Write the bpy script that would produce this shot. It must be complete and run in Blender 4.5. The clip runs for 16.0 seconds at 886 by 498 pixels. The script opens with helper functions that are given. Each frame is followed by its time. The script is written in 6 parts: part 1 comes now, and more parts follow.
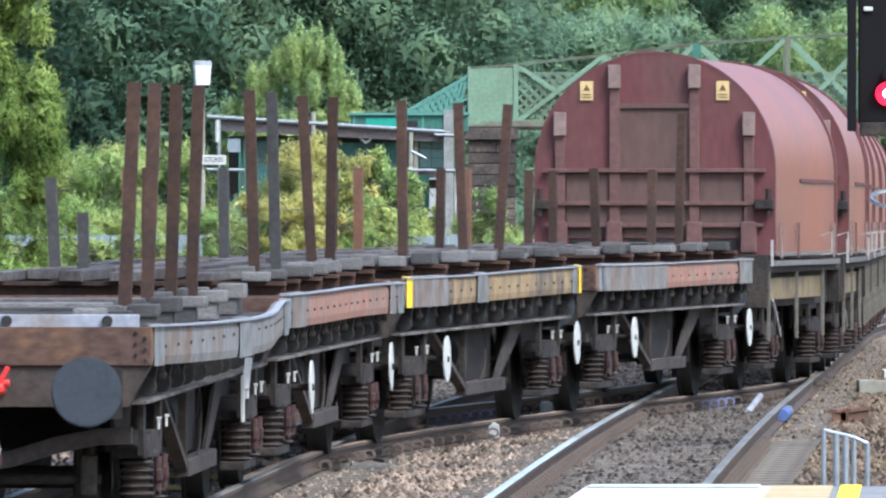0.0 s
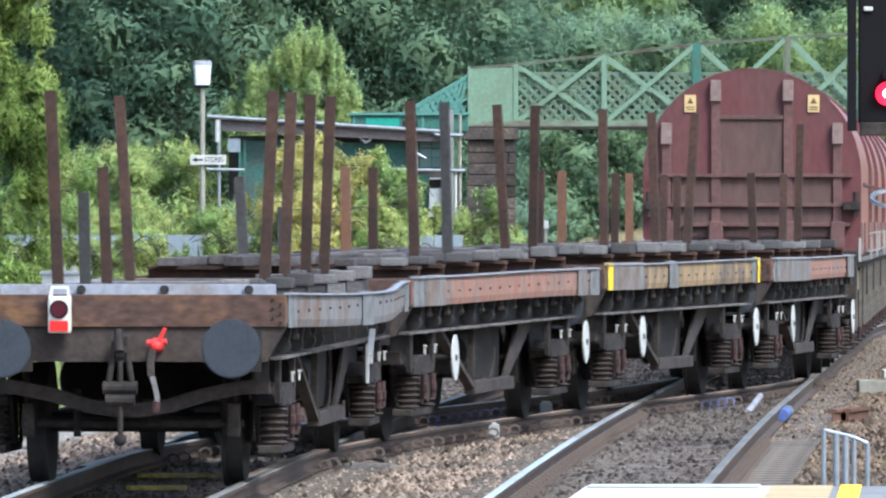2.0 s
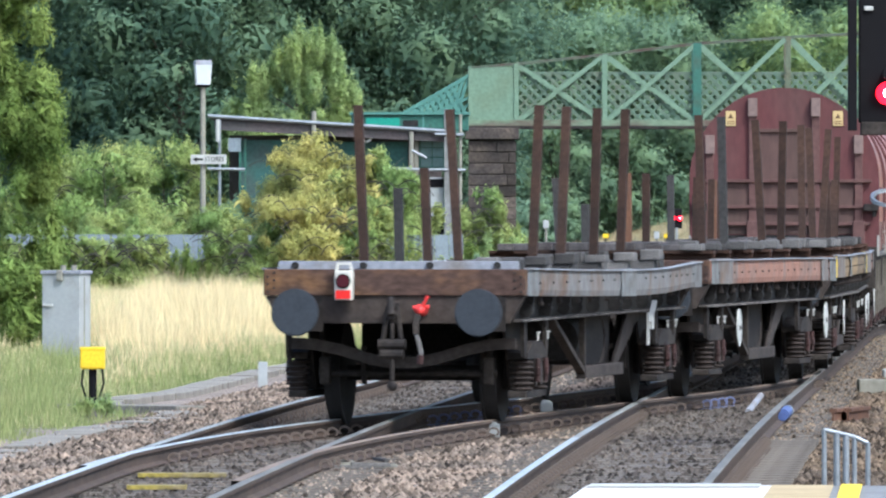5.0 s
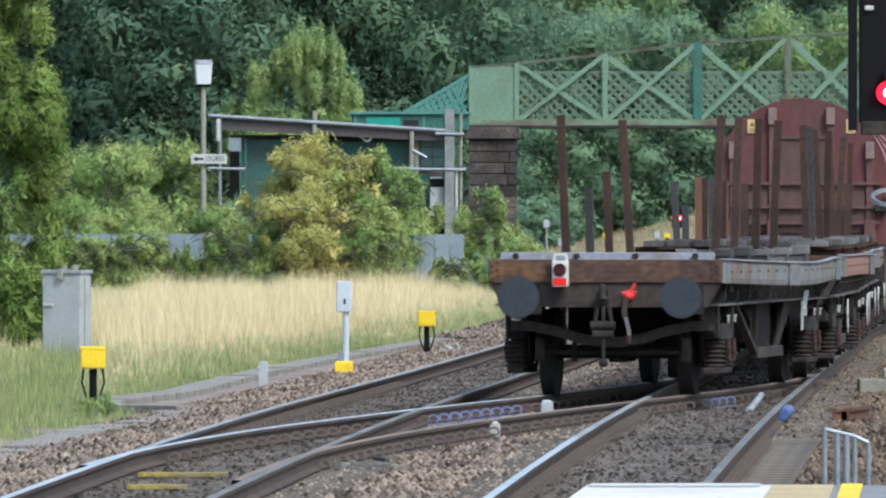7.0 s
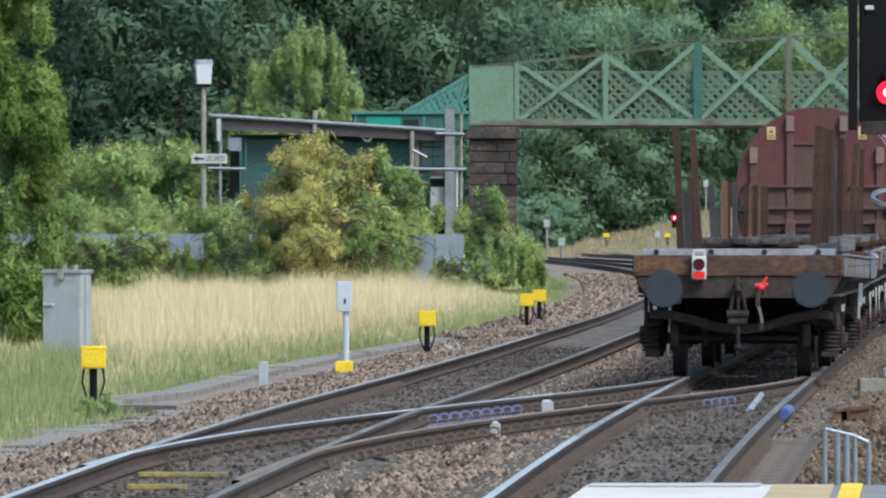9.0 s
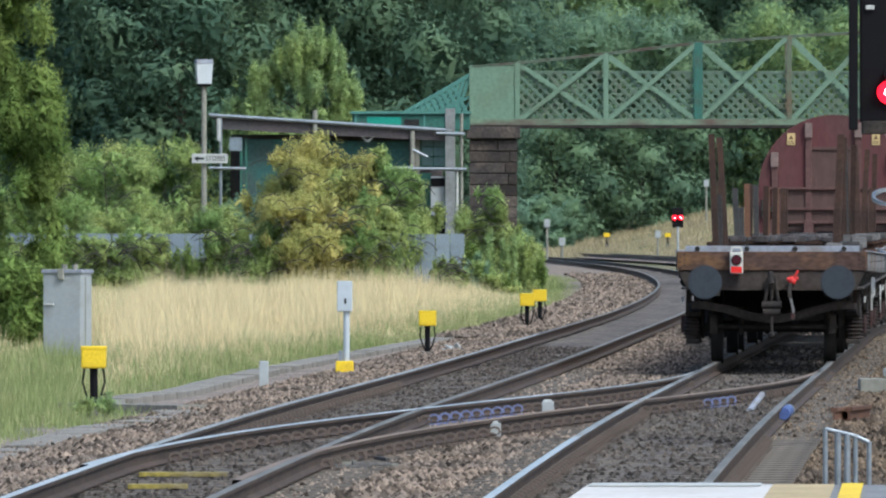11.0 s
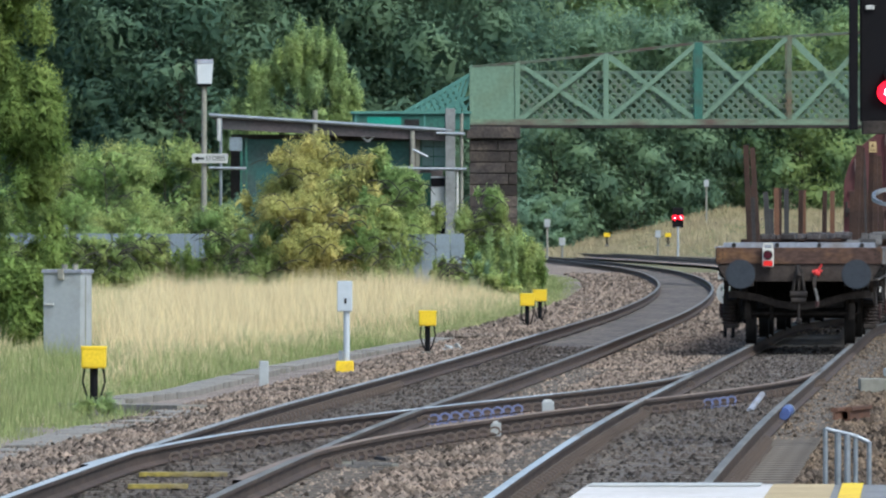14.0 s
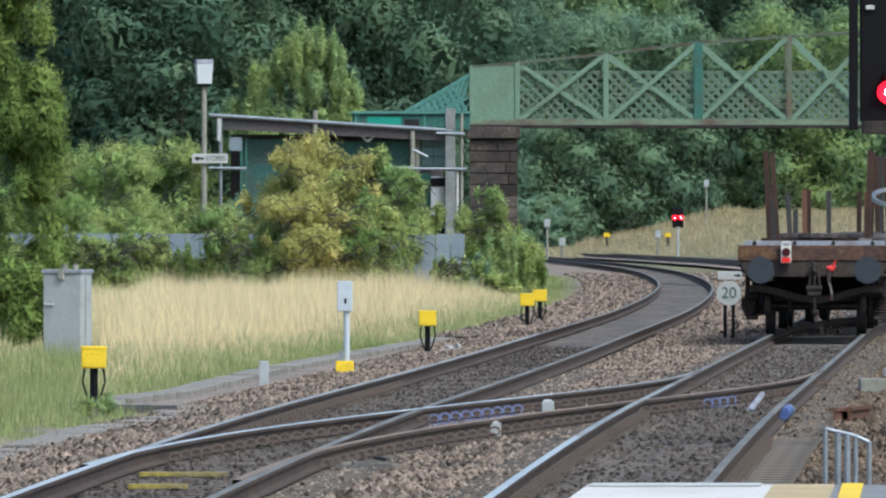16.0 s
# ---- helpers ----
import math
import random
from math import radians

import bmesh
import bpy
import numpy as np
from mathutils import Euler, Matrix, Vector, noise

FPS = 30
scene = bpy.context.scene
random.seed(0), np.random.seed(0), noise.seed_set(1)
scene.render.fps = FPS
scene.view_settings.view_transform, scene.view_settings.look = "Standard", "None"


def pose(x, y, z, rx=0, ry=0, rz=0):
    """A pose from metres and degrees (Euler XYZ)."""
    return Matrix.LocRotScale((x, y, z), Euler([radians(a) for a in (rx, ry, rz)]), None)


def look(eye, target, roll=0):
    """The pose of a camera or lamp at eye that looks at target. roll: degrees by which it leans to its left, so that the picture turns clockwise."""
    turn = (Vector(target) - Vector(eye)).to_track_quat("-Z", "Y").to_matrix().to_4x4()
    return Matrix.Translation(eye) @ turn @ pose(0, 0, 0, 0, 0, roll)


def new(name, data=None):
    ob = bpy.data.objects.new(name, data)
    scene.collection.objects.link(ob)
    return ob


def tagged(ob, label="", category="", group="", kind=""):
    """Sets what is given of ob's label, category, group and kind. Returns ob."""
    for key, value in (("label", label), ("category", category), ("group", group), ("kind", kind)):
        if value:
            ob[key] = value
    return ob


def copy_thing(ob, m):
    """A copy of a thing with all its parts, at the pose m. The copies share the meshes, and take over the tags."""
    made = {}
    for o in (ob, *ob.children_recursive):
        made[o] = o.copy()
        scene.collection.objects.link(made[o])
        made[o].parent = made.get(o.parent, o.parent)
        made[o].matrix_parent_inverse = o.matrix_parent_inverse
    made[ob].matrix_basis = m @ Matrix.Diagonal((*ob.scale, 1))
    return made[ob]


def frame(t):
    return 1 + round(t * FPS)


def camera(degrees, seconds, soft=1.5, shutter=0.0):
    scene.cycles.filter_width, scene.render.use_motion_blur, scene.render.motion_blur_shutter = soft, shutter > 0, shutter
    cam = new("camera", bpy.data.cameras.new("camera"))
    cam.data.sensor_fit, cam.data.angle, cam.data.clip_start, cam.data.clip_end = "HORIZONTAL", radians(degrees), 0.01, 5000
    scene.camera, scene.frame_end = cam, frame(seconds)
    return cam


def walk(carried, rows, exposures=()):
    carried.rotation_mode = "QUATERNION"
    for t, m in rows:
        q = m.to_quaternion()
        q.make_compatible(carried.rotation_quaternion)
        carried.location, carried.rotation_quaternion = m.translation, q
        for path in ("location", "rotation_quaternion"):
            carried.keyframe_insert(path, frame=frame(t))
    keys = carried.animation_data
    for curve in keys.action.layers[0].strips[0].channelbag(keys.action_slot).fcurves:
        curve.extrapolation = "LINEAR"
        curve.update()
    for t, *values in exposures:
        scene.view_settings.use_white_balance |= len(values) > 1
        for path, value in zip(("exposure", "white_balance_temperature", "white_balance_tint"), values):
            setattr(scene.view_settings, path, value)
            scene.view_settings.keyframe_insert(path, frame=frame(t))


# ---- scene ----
# The world: x to the side, y along the line of sight, z up; 0 is the rail top at the far end of the points.
cam = camera(4.605, 16.0, soft=2.2, shutter=0.5)
EYE = (0.0, 0.0, 1.86)
walk(cam, [(0.0, look(EYE, (0.0154, 100.0, 1.611))),
           (4.0, look(EYE, (0.0130, 100.0, 1.608))),
           (6.5, look(EYE, (0.0080, 100.0, 1.603))),
           (9.0, look(EYE, (0.0050, 100.0, 1.600))),
           (12.0, look(EYE, (0.0, 100.0, 1.598))),
           (16.0, look(EYE, (0.0, 100.0, 1.598)))],
     exposures=[(0.0, 1.62, 5480, 6), (4.0, 1.54, 5500, 6), (6.5, 1.12, 5540, 4), (9.0, 0.86, 5560, 3), (12.0, 0.81, 5560, 3), (16.0, 0.81, 5560, 3)])

# ---- daylight: a bright overcast sky, the sun behind thin cloud ----
SUN_EL, SUN_AZ = radians(50), radians(140)
world = bpy.data.worlds.new("overcast_sky")
scene.world = world
world.use_nodes = True
wn = world.node_tree.nodes
sky = wn.new("ShaderNodeTexSky")
sky.sky_type, sky.sun_disc = "NISHITA", False
sky.sun_elevation, sky.sun_rotation = SUN_EL, SUN_AZ
sky.air_density, sky.dust_density, sky.ozone_density = 1.0, 4.0, 1.0
world.node_tree.links.new(sky.outputs[0], wn["Background"].inputs[0])
wn["Background"].inputs[1].default_value = 0.13
sun = new("sun", bpy.data.lights.new("sun", "SUN"))
sun.data.energy, sun.data.angle, sun.data.color = 1.5, radians(15), (1.0, 0.96, 0.9)
sun.matrix_world = look((0, 0, 60), (60 * -math.sin(SUN_AZ) / math.tan(SUN_EL), 60 * -math.cos(SUN_AZ) / math.tan(SUN_EL), 0))


# ---- materials ----
def material(name, color, rough=0.8, metal=0.0, var=0.35, scale=6.0, fine=60.0, bump=0.12, tint=None, tint_at=0.55, per_object=0.0, streak=None, emit=0.0):
    """Procedural surface: base colour, broad stains towards tint, fine grain and relief."""
    m = bpy.data.materials.new(name)
    m.use_nodes = True
    n, l = m.node_tree.nodes, m.node_tree.links
    b = n["Principled BSDF"]
    b.inputs["Roughness"].default_value, b.inputs["Metallic"].default_value = rough, metal
    b.inputs["Specular IOR Level"].default_value = 0.5 if rough < 0.5 else 0.2
    co = n.new("ShaderNodeTexCoord")
    src = co.outputs["Object"]
    if streak:
        mp = n.new("ShaderNodeMapping")
        mp.inputs["Scale"].default_value = streak
        l.new(src, mp.inputs[0])
        src = mp.outputs[0]
    big, small = n.new("ShaderNodeTexNoise"), n.new("ShaderNodeTexNoise")
    for t, s, d in ((big, scale, 5), (small, fine, 3)):
        t.inputs["Scale"].default_value, t.inputs["Detail"].default_value = s, d
        l.new(src, t.inputs["Vector"])
    ramp = n.new("ShaderNodeMapRange")
    ramp.inputs[1].default_value, ramp.inputs[2].default_value = tint_at - 0.12, tint_at + 0.12
    l.new(big.outputs[0], ramp.inputs[0])
    mix = n.new("ShaderNodeMix")
    mix.data_type = "RGBA"
    mix.inputs[6].default_value = (*color, 1)
    mix.inputs[7].default_value = (*(tint or [c * (1 - var) for c in color]), 1)
    l.new(ramp.outputs[0], mix.inputs[0])
    val = n.new("ShaderNodeMapRange")
    val.inputs[1].default_value, val.inputs[2].default_value = 0.25, 0.75
    val.inputs[3].default_value, val.inputs[4].default_value = 1 - var, 1 + var
    l.new(small.outputs[0], val.inputs[0])
    hsv = n.new("ShaderNodeHueSaturation")
    l.new(mix.outputs[2], hsv.inputs["Color"])
    if per_object:
        info, mr, mul = n.new("ShaderNodeObjectInfo"), n.new("ShaderNodeMapRange"), n.new("ShaderNodeMath")
        mr.inputs[3].default_value, mr.inputs[4].default_value = 1 - per_object, 1 + per_object
        mul.operation = "MULTIPLY"
        l.new(info.outputs["Random"], mr.inputs[0])
        l.new(mr.outputs[0], mul.inputs[0])
        l.new(val.outputs[0], mul.inputs[1])
        l.new(mul.outputs[0], hsv.inputs["Value"])
    else:
        l.new(val.outputs[0], hsv.inputs["Value"])
    l.new(hsv.outputs[0], b.inputs["Base Color"])
    if bump:
        bp = n.new("ShaderNodeBump")
        bp.inputs["Strength"].default_value, bp.inputs["Distance"].default_value = bump, 0.02
        l.new(small.outputs[0], bp.inputs["Height"])
        l.new(bp.outputs[0], b.inputs["Normal"])
    if emit:
        b.inputs["Emission Color"].default_value, b.inputs["Emission Strength"].default_value = (*color, 1), emit
    return m


def leafy(name, color, second, var=0.35, dry=None):
    """Foliage: each leaf clump takes its own tone between two greens; a little light passes through."""
    m = bpy.data.materials.new(name)
    m.use_nodes = True
    n, l = m.node_tree.nodes, m.node_tree.links
    b = n["Principled BSDF"]
    b.inputs["Roughness"].default_value = 0.8
    b.inputs["Specular IOR Level"].default_value = 0.08
    geo, co, ns = n.new("ShaderNodeNewGeometry"), n.new("ShaderNodeTexCoord"), n.new("ShaderNodeTexNoise")
    ns.inputs["Scale"].default_value, ns.inputs["Detail"].default_value = 0.45, 4
    l.new(co.outputs["Object"], ns.inputs["Vector"])
    mr = n.new("ShaderNodeMapRange")
    mr.inputs[1].default_value, mr.inputs[2].default_value = 0.38, 0.62
    l.new(ns.outputs[0], mr.inputs[0])
    mix = n.new("ShaderNodeMix")
    mix.data_type = "RGBA"
    mix.inputs[6].default_value, mix.inputs[7].default_value = (*color, 1), (*second, 1)
    l.new(mr.outputs[0], mix.inputs[0])
    hsv, v = n.new("ShaderNodeHueSaturation"), n.new("ShaderNodeMapRange")
    v.inputs[3].default_value, v.inputs[4].default_value = 1 - var, 1 + var
    l.new(geo.outputs["Random Per Island"], v.inputs[0])
    l.new(v.outputs[0], hsv.inputs["Value"])
    l.new(mix.outputs[2], hsv.inputs["Color"])
    l.new(hsv.outputs[0], b.inputs["Base Color"])
    tr, ms = n.new("ShaderNodeBsdfTranslucent"), n.new("ShaderNodeMixShader")
    l.new(hsv.outputs[0], tr.inputs[0])
    ms.inputs[0].default_value = 0.5
    l.new(b.outputs[0], ms.inputs[1])
    l.new(tr.outputs[0], ms.inputs[2])
    l.new(ms.outputs[0], n["Material Output"].inputs[0])
    return m


M_EARTH = material("earth", (0.16, 0.13, 0.08), 0.95, var=0.4, scale=0.4, fine=12, tint=(0.13, 0.16, 0.05))
M_BALLAST = material("brown_ballast", (0.235, 0.19, 0.155), 0.95, var=0.6, scale=1.1, fine=14, bump=1.0, tint=(0.14, 0.115, 0.097))
M_BALLAST_DARK = material("oily_ballast", (0.082, 0.07, 0.062), 0.95, var=0.65, scale=1.3, fine=9, bump=1.0, tint=(0.15, 0.125, 0.102))
M_BALLAST_BROWN = material("dusty_brown_ballast", (0.14, 0.108, 0.08), 0.95, var=0.6, scale=1.1, fine=12, bump=1.0, tint=(0.085, 0.068, 0.055))
M_PATH = material("weathered_trough_concrete", (0.235, 0.215, 0.185), 0.95, var=0.3, scale=0.8, fine=20, tint=(0.17, 0.155, 0.13))
M_RAIL = material("rusty_rail_side", (0.062, 0.045, 0.036), 0.75, 0.2, var=0.35, scale=1.5, fine=30, tint=(0.088, 0.062, 0.047))
# Wheel-polished steel; the sheen of the sky is painted in as pale colour.
M_SHINE = material("polished_rail_head_sky_sheen", (0.43, 0.45, 0.44), 0.4, 0.35, var=0.15, scale=0.4, fine=5, bump=0.0)
M_DULL = material("dull_rail_head", (0.125, 0.117, 0.1), 0.6, 0.2, var=0.2, scale=0.5, fine=8, tint=(0.18, 0.17, 0.15))
M_WORN = material("part_worn_rail_head", (0.27, 0.28, 0.265), 0.5, 0.25, var=0.2, scale=0.5, fine=8, tint=(0.2, 0.18, 0.15))
M_BROWN = material("brown_rail_head", (0.2, 0.15, 0.112), 0.7, 0.1, var=0.2, scale=0.6, fine=8, tint=(0.15, 0.11, 0.085))
M_CLIP = material("rail_clip_steel", (0.14, 0.11, 0.09), 0.7, 0.3, var=0.35)
# Rail clip whose blue-violet highlight is painted into the base colour.
M_CLIP_GLINT = material("clip_with_blue_glint", (0.17, 0.19, 0.32), 0.6, 0.2, var=0.35)
M_SLEEPER = material("oily_sleeper", (0.125, 0.107, 0.088), 0.9, var=0.45, scale=3, fine=25, streak=(0.3, 3, 1))
M_TIMBER = material("weathered_grey_timber", (0.1, 0.094, 0.089), 0.9, var=0.35, scale=4, fine=30, streak=(1, 4, 4), per_object=0.6)
M_DECK = material("dirty_deck_planks", (0.05, 0.043, 0.041), 0.9, var=0.4, scale=3, fine=25, tint=(0.085, 0.075, 0.07), streak=(3, 0.4, 1), per_object=0.4)
M_RUST_END = material("rust_brown_end_plank", (0.066, 0.04, 0.031), 0.85, var=0.4, scale=2.6, fine=14, tint=(0.135, 0.072, 0.034), tint_at=0.6, bump=0.1, streak=(0.8, 1, 1.6))
# Dirty brown, darkened further to paint in the shade low on the wagons.
M_FRAME = material("shaded_dirty_underframe", (0.023, 0.0195, 0.018), 0.85, 0.1, var=0.45, scale=3, fine=20, tint=(0.043, 0.035, 0.029))
M_BLACK = material("black_grime", (0.026, 0.024, 0.023), 0.85, var=0.4, scale=4, fine=25)
M_SIDE_GREY = material("faded_grey_side_panel", (0.165, 0.163, 0.16), 0.75, 0.1, var=0.3, scale=1.7, fine=9, tint=(0.13, 0.08, 0.05), tint_at=0.54, streak=(1, 1.3, 0.8))
M_SIDE_RED = material("flaking_red_side_panel", (0.255, 0.135, 0.098), 0.8, 0.1, var=0.3, scale=1.8, fine=9, tint=(0.165, 0.135, 0.118), tint_at=0.56, streak=(1, 1.3, 0.8))
M_SIDE_OCHRE = material("rusty_ochre_side_panel", (0.27, 0.19, 0.1), 0.8, 0.1, var=0.35, scale=2.0, fine=10, tint=(0.1, 0.082, 0.07), tint_at=0.53, streak=(1, 1.4, 0.8))
M_SIDE_END = material("bare_grey_panel_end", (0.17, 0.175, 0.175), 0.7, 0.1, var=0.3, scale=5, fine=20, tint=(0.11, 0.1, 0.09), tint_at=0.56)
M_YELLOW = material("yellow_paint", (0.68, 0.47, 0.02), 0.6, var=0.15, scale=5, fine=30, tint=(0.55, 0.36, 0.03), tint_at=0.62)
M_GREY_END = material("pale_grey_metal_upstand", (0.25, 0.26, 0.29), 0.6, 0.1, var=0.2, scale=3, fine=20, tint=(0.2, 0.18, 0.17), tint_at=0.62)
M_BUFFER = material("blue_grey_buffer_face", (0.04, 0.046, 0.055), 0.75, 0.2, var=0.14, scale=6, fine=30, bump=0.04)
M_RUST_POST = material("rust_brown_stanchion", (0.034, 0.0215, 0.017), 0.9, var=0.25, scale=2.5, fine=20, tint=(0.056, 0.031, 0.021), per_object=0.3)
M_RUST_ORANGE = material("orange_rust_stanchion", (0.115, 0.058, 0.034), 0.9, var=0.2, scale=2.5, fine=20, tint=(0.09, 0.05, 0.035), per_object=0.2)
M_GREY_POST = material("grey_steel_stanchion", (0.048, 0.046, 0.044), 0.8, 0.2, var=0.3, scale=3, fine=20, per_object=0.2)
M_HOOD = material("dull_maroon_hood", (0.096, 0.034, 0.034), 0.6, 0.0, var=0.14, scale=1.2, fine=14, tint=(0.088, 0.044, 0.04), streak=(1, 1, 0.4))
# Hood sides: lighter and redder than the end walls.
M_HOOD_SIDE = material("lighter_red_hood", (0.2, 0.062, 0.036), 0.42, 0.0, var=0.18, scale=0.8, fine=10, tint=(0.145, 0.055, 0.042), streak=(1, 0.5, 0.5))
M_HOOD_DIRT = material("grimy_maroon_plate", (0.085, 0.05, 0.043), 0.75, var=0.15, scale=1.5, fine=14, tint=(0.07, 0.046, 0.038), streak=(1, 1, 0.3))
M_RIB = material("dusty_brown_rib", (0.105, 0.056, 0.05), 0.8, var=0.18, scale=2, fine=14)
M_WHITE = material("white_paint", (0.41, 0.41, 0.385), 0.6, var=0.08, scale=5, fine=30)
M_RED = material("red_paint", (0.6, 0.022, 0.018), 0.5, var=0.12)
M_LAMP_RED = material("red_lamp_glass", (0.05, 0.004, 0.012), 0.15, var=0.05, bump=0)
M_GLOW_RED = material("lit_red_signal_lens", (1.0, 0.0, 0.015), 0.3, var=0.0, bump=0, emit=1.6)
M_GLOW_CORE = material("lit_lens_centre", (1.0, 0.85, 0.85), 0.3, var=0.0, bump=0, emit=6.0)
M_SIGNAL = material("black_signal_enamel", (0.004, 0.0035, 0.0045), 0.85, var=0.2, bump=0.0)
M_GALV = material("galvanised_steel", (0.25, 0.27, 0.29), 0.45, 0.6, var=0.15, scale=5, fine=25)
M_CABINET = material("pale_grey_cabinet_paint", (0.33, 0.345, 0.34), 0.6, 0.1, var=0.06, scale=3, fine=20, tint=(0.28, 0.285, 0.27), tint_at=0.6, bump=0.03)
M_FENCE = material("galvanised_palisade", (0.2, 0.235, 0.26), 0.6, 0.3, var=0.15, scale=2, fine=15, per_object=0.12)
M_GREEN = material("pale_green_bridge_paint", (0.135, 0.205, 0.142), 0.65, var=0.15, scale=0.9, fine=10, tint=(0.115, 0.155, 0.1), tint_at=0.6)
M_GREEN_DARK = material("weathered_green_lattice", (0.105, 0.16, 0.115), 0.75, var=0.2, scale=1.2, fine=10, tint=(0.115, 0.135, 0.095))
M_GREEN_RUST = material("rusty_green_post", (0.1, 0.12, 0.08), 0.7, var=0.3, scale=1.2, fine=12, tint=(0.12, 0.085, 0.055))
M_TEAL = material("teal_hoarding", (0.035, 0.09, 0.08), 0.6, var=0.25, scale=1.0, fine=10, tint=(0.05, 0.075, 0.07))
# Brown board; the shade under the roof is put into this colour.
M_FASCIA = material("brown_board_painted_shade", (0.085, 0.07, 0.07), 0.85, var=0.25, scale=1.0, fine=10, tint=(0.07, 0.065, 0.065))
M_PIER = material("sooty_sandstone", (0.04, 0.034, 0.031), 0.95, var=0.45, scale=1.3, fine=10, tint=(0.085, 0.068, 0.055), tint_at=0.58, per_object=0.4)
M_MORTAR = material("dark_mortar", (0.05, 0.045, 0.04), 0.95, var=0.3)
M_CONCRETE = material("pale_platform_concrete", (0.52, 0.49, 0.46), 0.9, var=0.12, scale=1.5, fine=20, tint=(0.44, 0.41, 0.37))
M_TAN = material("tan_paving", (0.4, 0.31, 0.175), 0.9, var=0.18, scale=2.5, fine=20)
M_ASPHALT = material("grey_platform_asphalt", (0.2, 0.2, 0.2), 0.95, var=0.2, scale=2, fine=25)
M_BRICK = material("dark_platform_brick", (0.2, 0.13, 0.1), 0.9, var=0.3, scale=3, fine=15)
M_POST = material("weathered_concrete_post", (0.235, 0.225, 0.185), 0.9, var=0.2, scale=2, fine=12)
M_GLASS_WHITE = material("milky_lantern_glass", (0.5, 0.52, 0.53), 0.3, var=0.05, bump=0)
M_TRUNK = material("tree_bark", (0.12, 0.1, 0.08), 0.95, var=0.4, scale=2, fine=15, streak=(3, 3, 0.5))
M_BLUE = material("blue_plastic", (0.07, 0.1, 0.24), 0.5, var=0.15)
M_SIGN_GREY = material("sign_lettering_green_grey", (0.08, 0.13, 0.11), 0.6, var=0.05, bump=0)
M_INK = material("black_ink", (0.02, 0.02, 0.02), 0.6, var=0.05, bump=0)
# L_DARK and L_MID carry distance haze in their colour: paler, bluer greens.
L_DARK = leafy("hazed_dark_wood_leaves", (0.118, 0.197, 0.137), (0.178, 0.255, 0.145), 0.12)
L_MID = leafy("hazed_mid_green_leaves", (0.185, 0.28, 0.19), (0.23, 0.325, 0.175), 0.13)
L_BRIGHT = leafy("bright_green_leaves", (0.21, 0.315, 0.165), (0.3, 0.38, 0.14), 0.15)
L_WILLOW = leafy("pale_willow_leaves", (0.29, 0.39, 0.18), (0.37, 0.45, 0.17), 0.3)
L_BUSH = leafy("bramble_leaves", (0.25, 0.35, 0.12), (0.43, 0.46, 0.17), 0.45)
L_YELLOWING = leafy("yellowing_leaves", (0.4, 0.4, 0.135), (0.56, 0.48, 0.17), 0.42)
L_BIRCH = leafy("birch_leaves", (0.15, 0.23, 0.06), (0.27, 0.33, 0.095), 0.5)
L_STRAW = leafy("dry_straw_grass", (0.76, 0.6, 0.33), (0.93, 0.79, 0.47), 0.22)
L_GRASS = leafy("green_grass", (0.24, 0.3, 0.1), (0.42, 0.42, 0.19), 0.35)
L_BANK = leafy("bank_dry_grass", (0.5, 0.41, 0.26), (0.42, 0.36, 0.21), 0.15)


# ---- building helpers ----
def box(bm, x0, x1, y0, y1, z0, z1, bevel=0.0):
    r = bmesh.ops.create_cube(bm, size=1.0, matrix=Matrix.Translation(((x0 + x1) / 2, (y0 + y1) / 2, (z0 + z1) / 2)) @ Matrix.Diagonal((x1 - x0, y1 - y0, z1 - z0, 1)))
    if bevel:
        edges = list({e for v in r["verts"] for e in v.link_edges})
        bmesh.ops.bevel(bm, geom=edges, offset=bevel, segments=2, affect="EDGES", profile=0.6)
    return bm


def rod(bm, a, b, r, n=10, r2=None):
    a, b = Vector(a), Vector(b)
    d = b - a
    m = Matrix.Translation((a + b) / 2) @ d.to_track_quat("Z", "Y").to_matrix().to_4x4()
    bmesh.ops.create_cone(bm, cap_ends=True, segments=n, radius1=r, radius2=r if r2 is None else r2, depth=d.length, matrix=m)
    return bm


def bar(bm, a, b, w, h, up=(0, 0, 1)):
    """A straight flat bar of section w x h from a to b."""
    a, b = Vector(a), Vector(b)
    d = (b - a).normalized()
    s = d.cross(Vector(up))
    s = s.normalized() if s.length > 1e-4 else Vector((1, 0, 0))
    u = s.cross(d).normalized()
    vs = [bm.verts.new(p + s * (w / 2 * i) + u * (h / 2 * j)) for p in (a, b) for i, j in ((-1, -1), (1, -1), (1, 1), (-1, 1))]
    for f in ((0, 1, 2, 3), (7, 6, 5, 4), (0, 4, 5, 1), (1, 5, 6, 2), (2, 6, 7, 3), (3, 7, 4, 0)):
        bm.faces.new([vs[i] for i in f])
    return bm


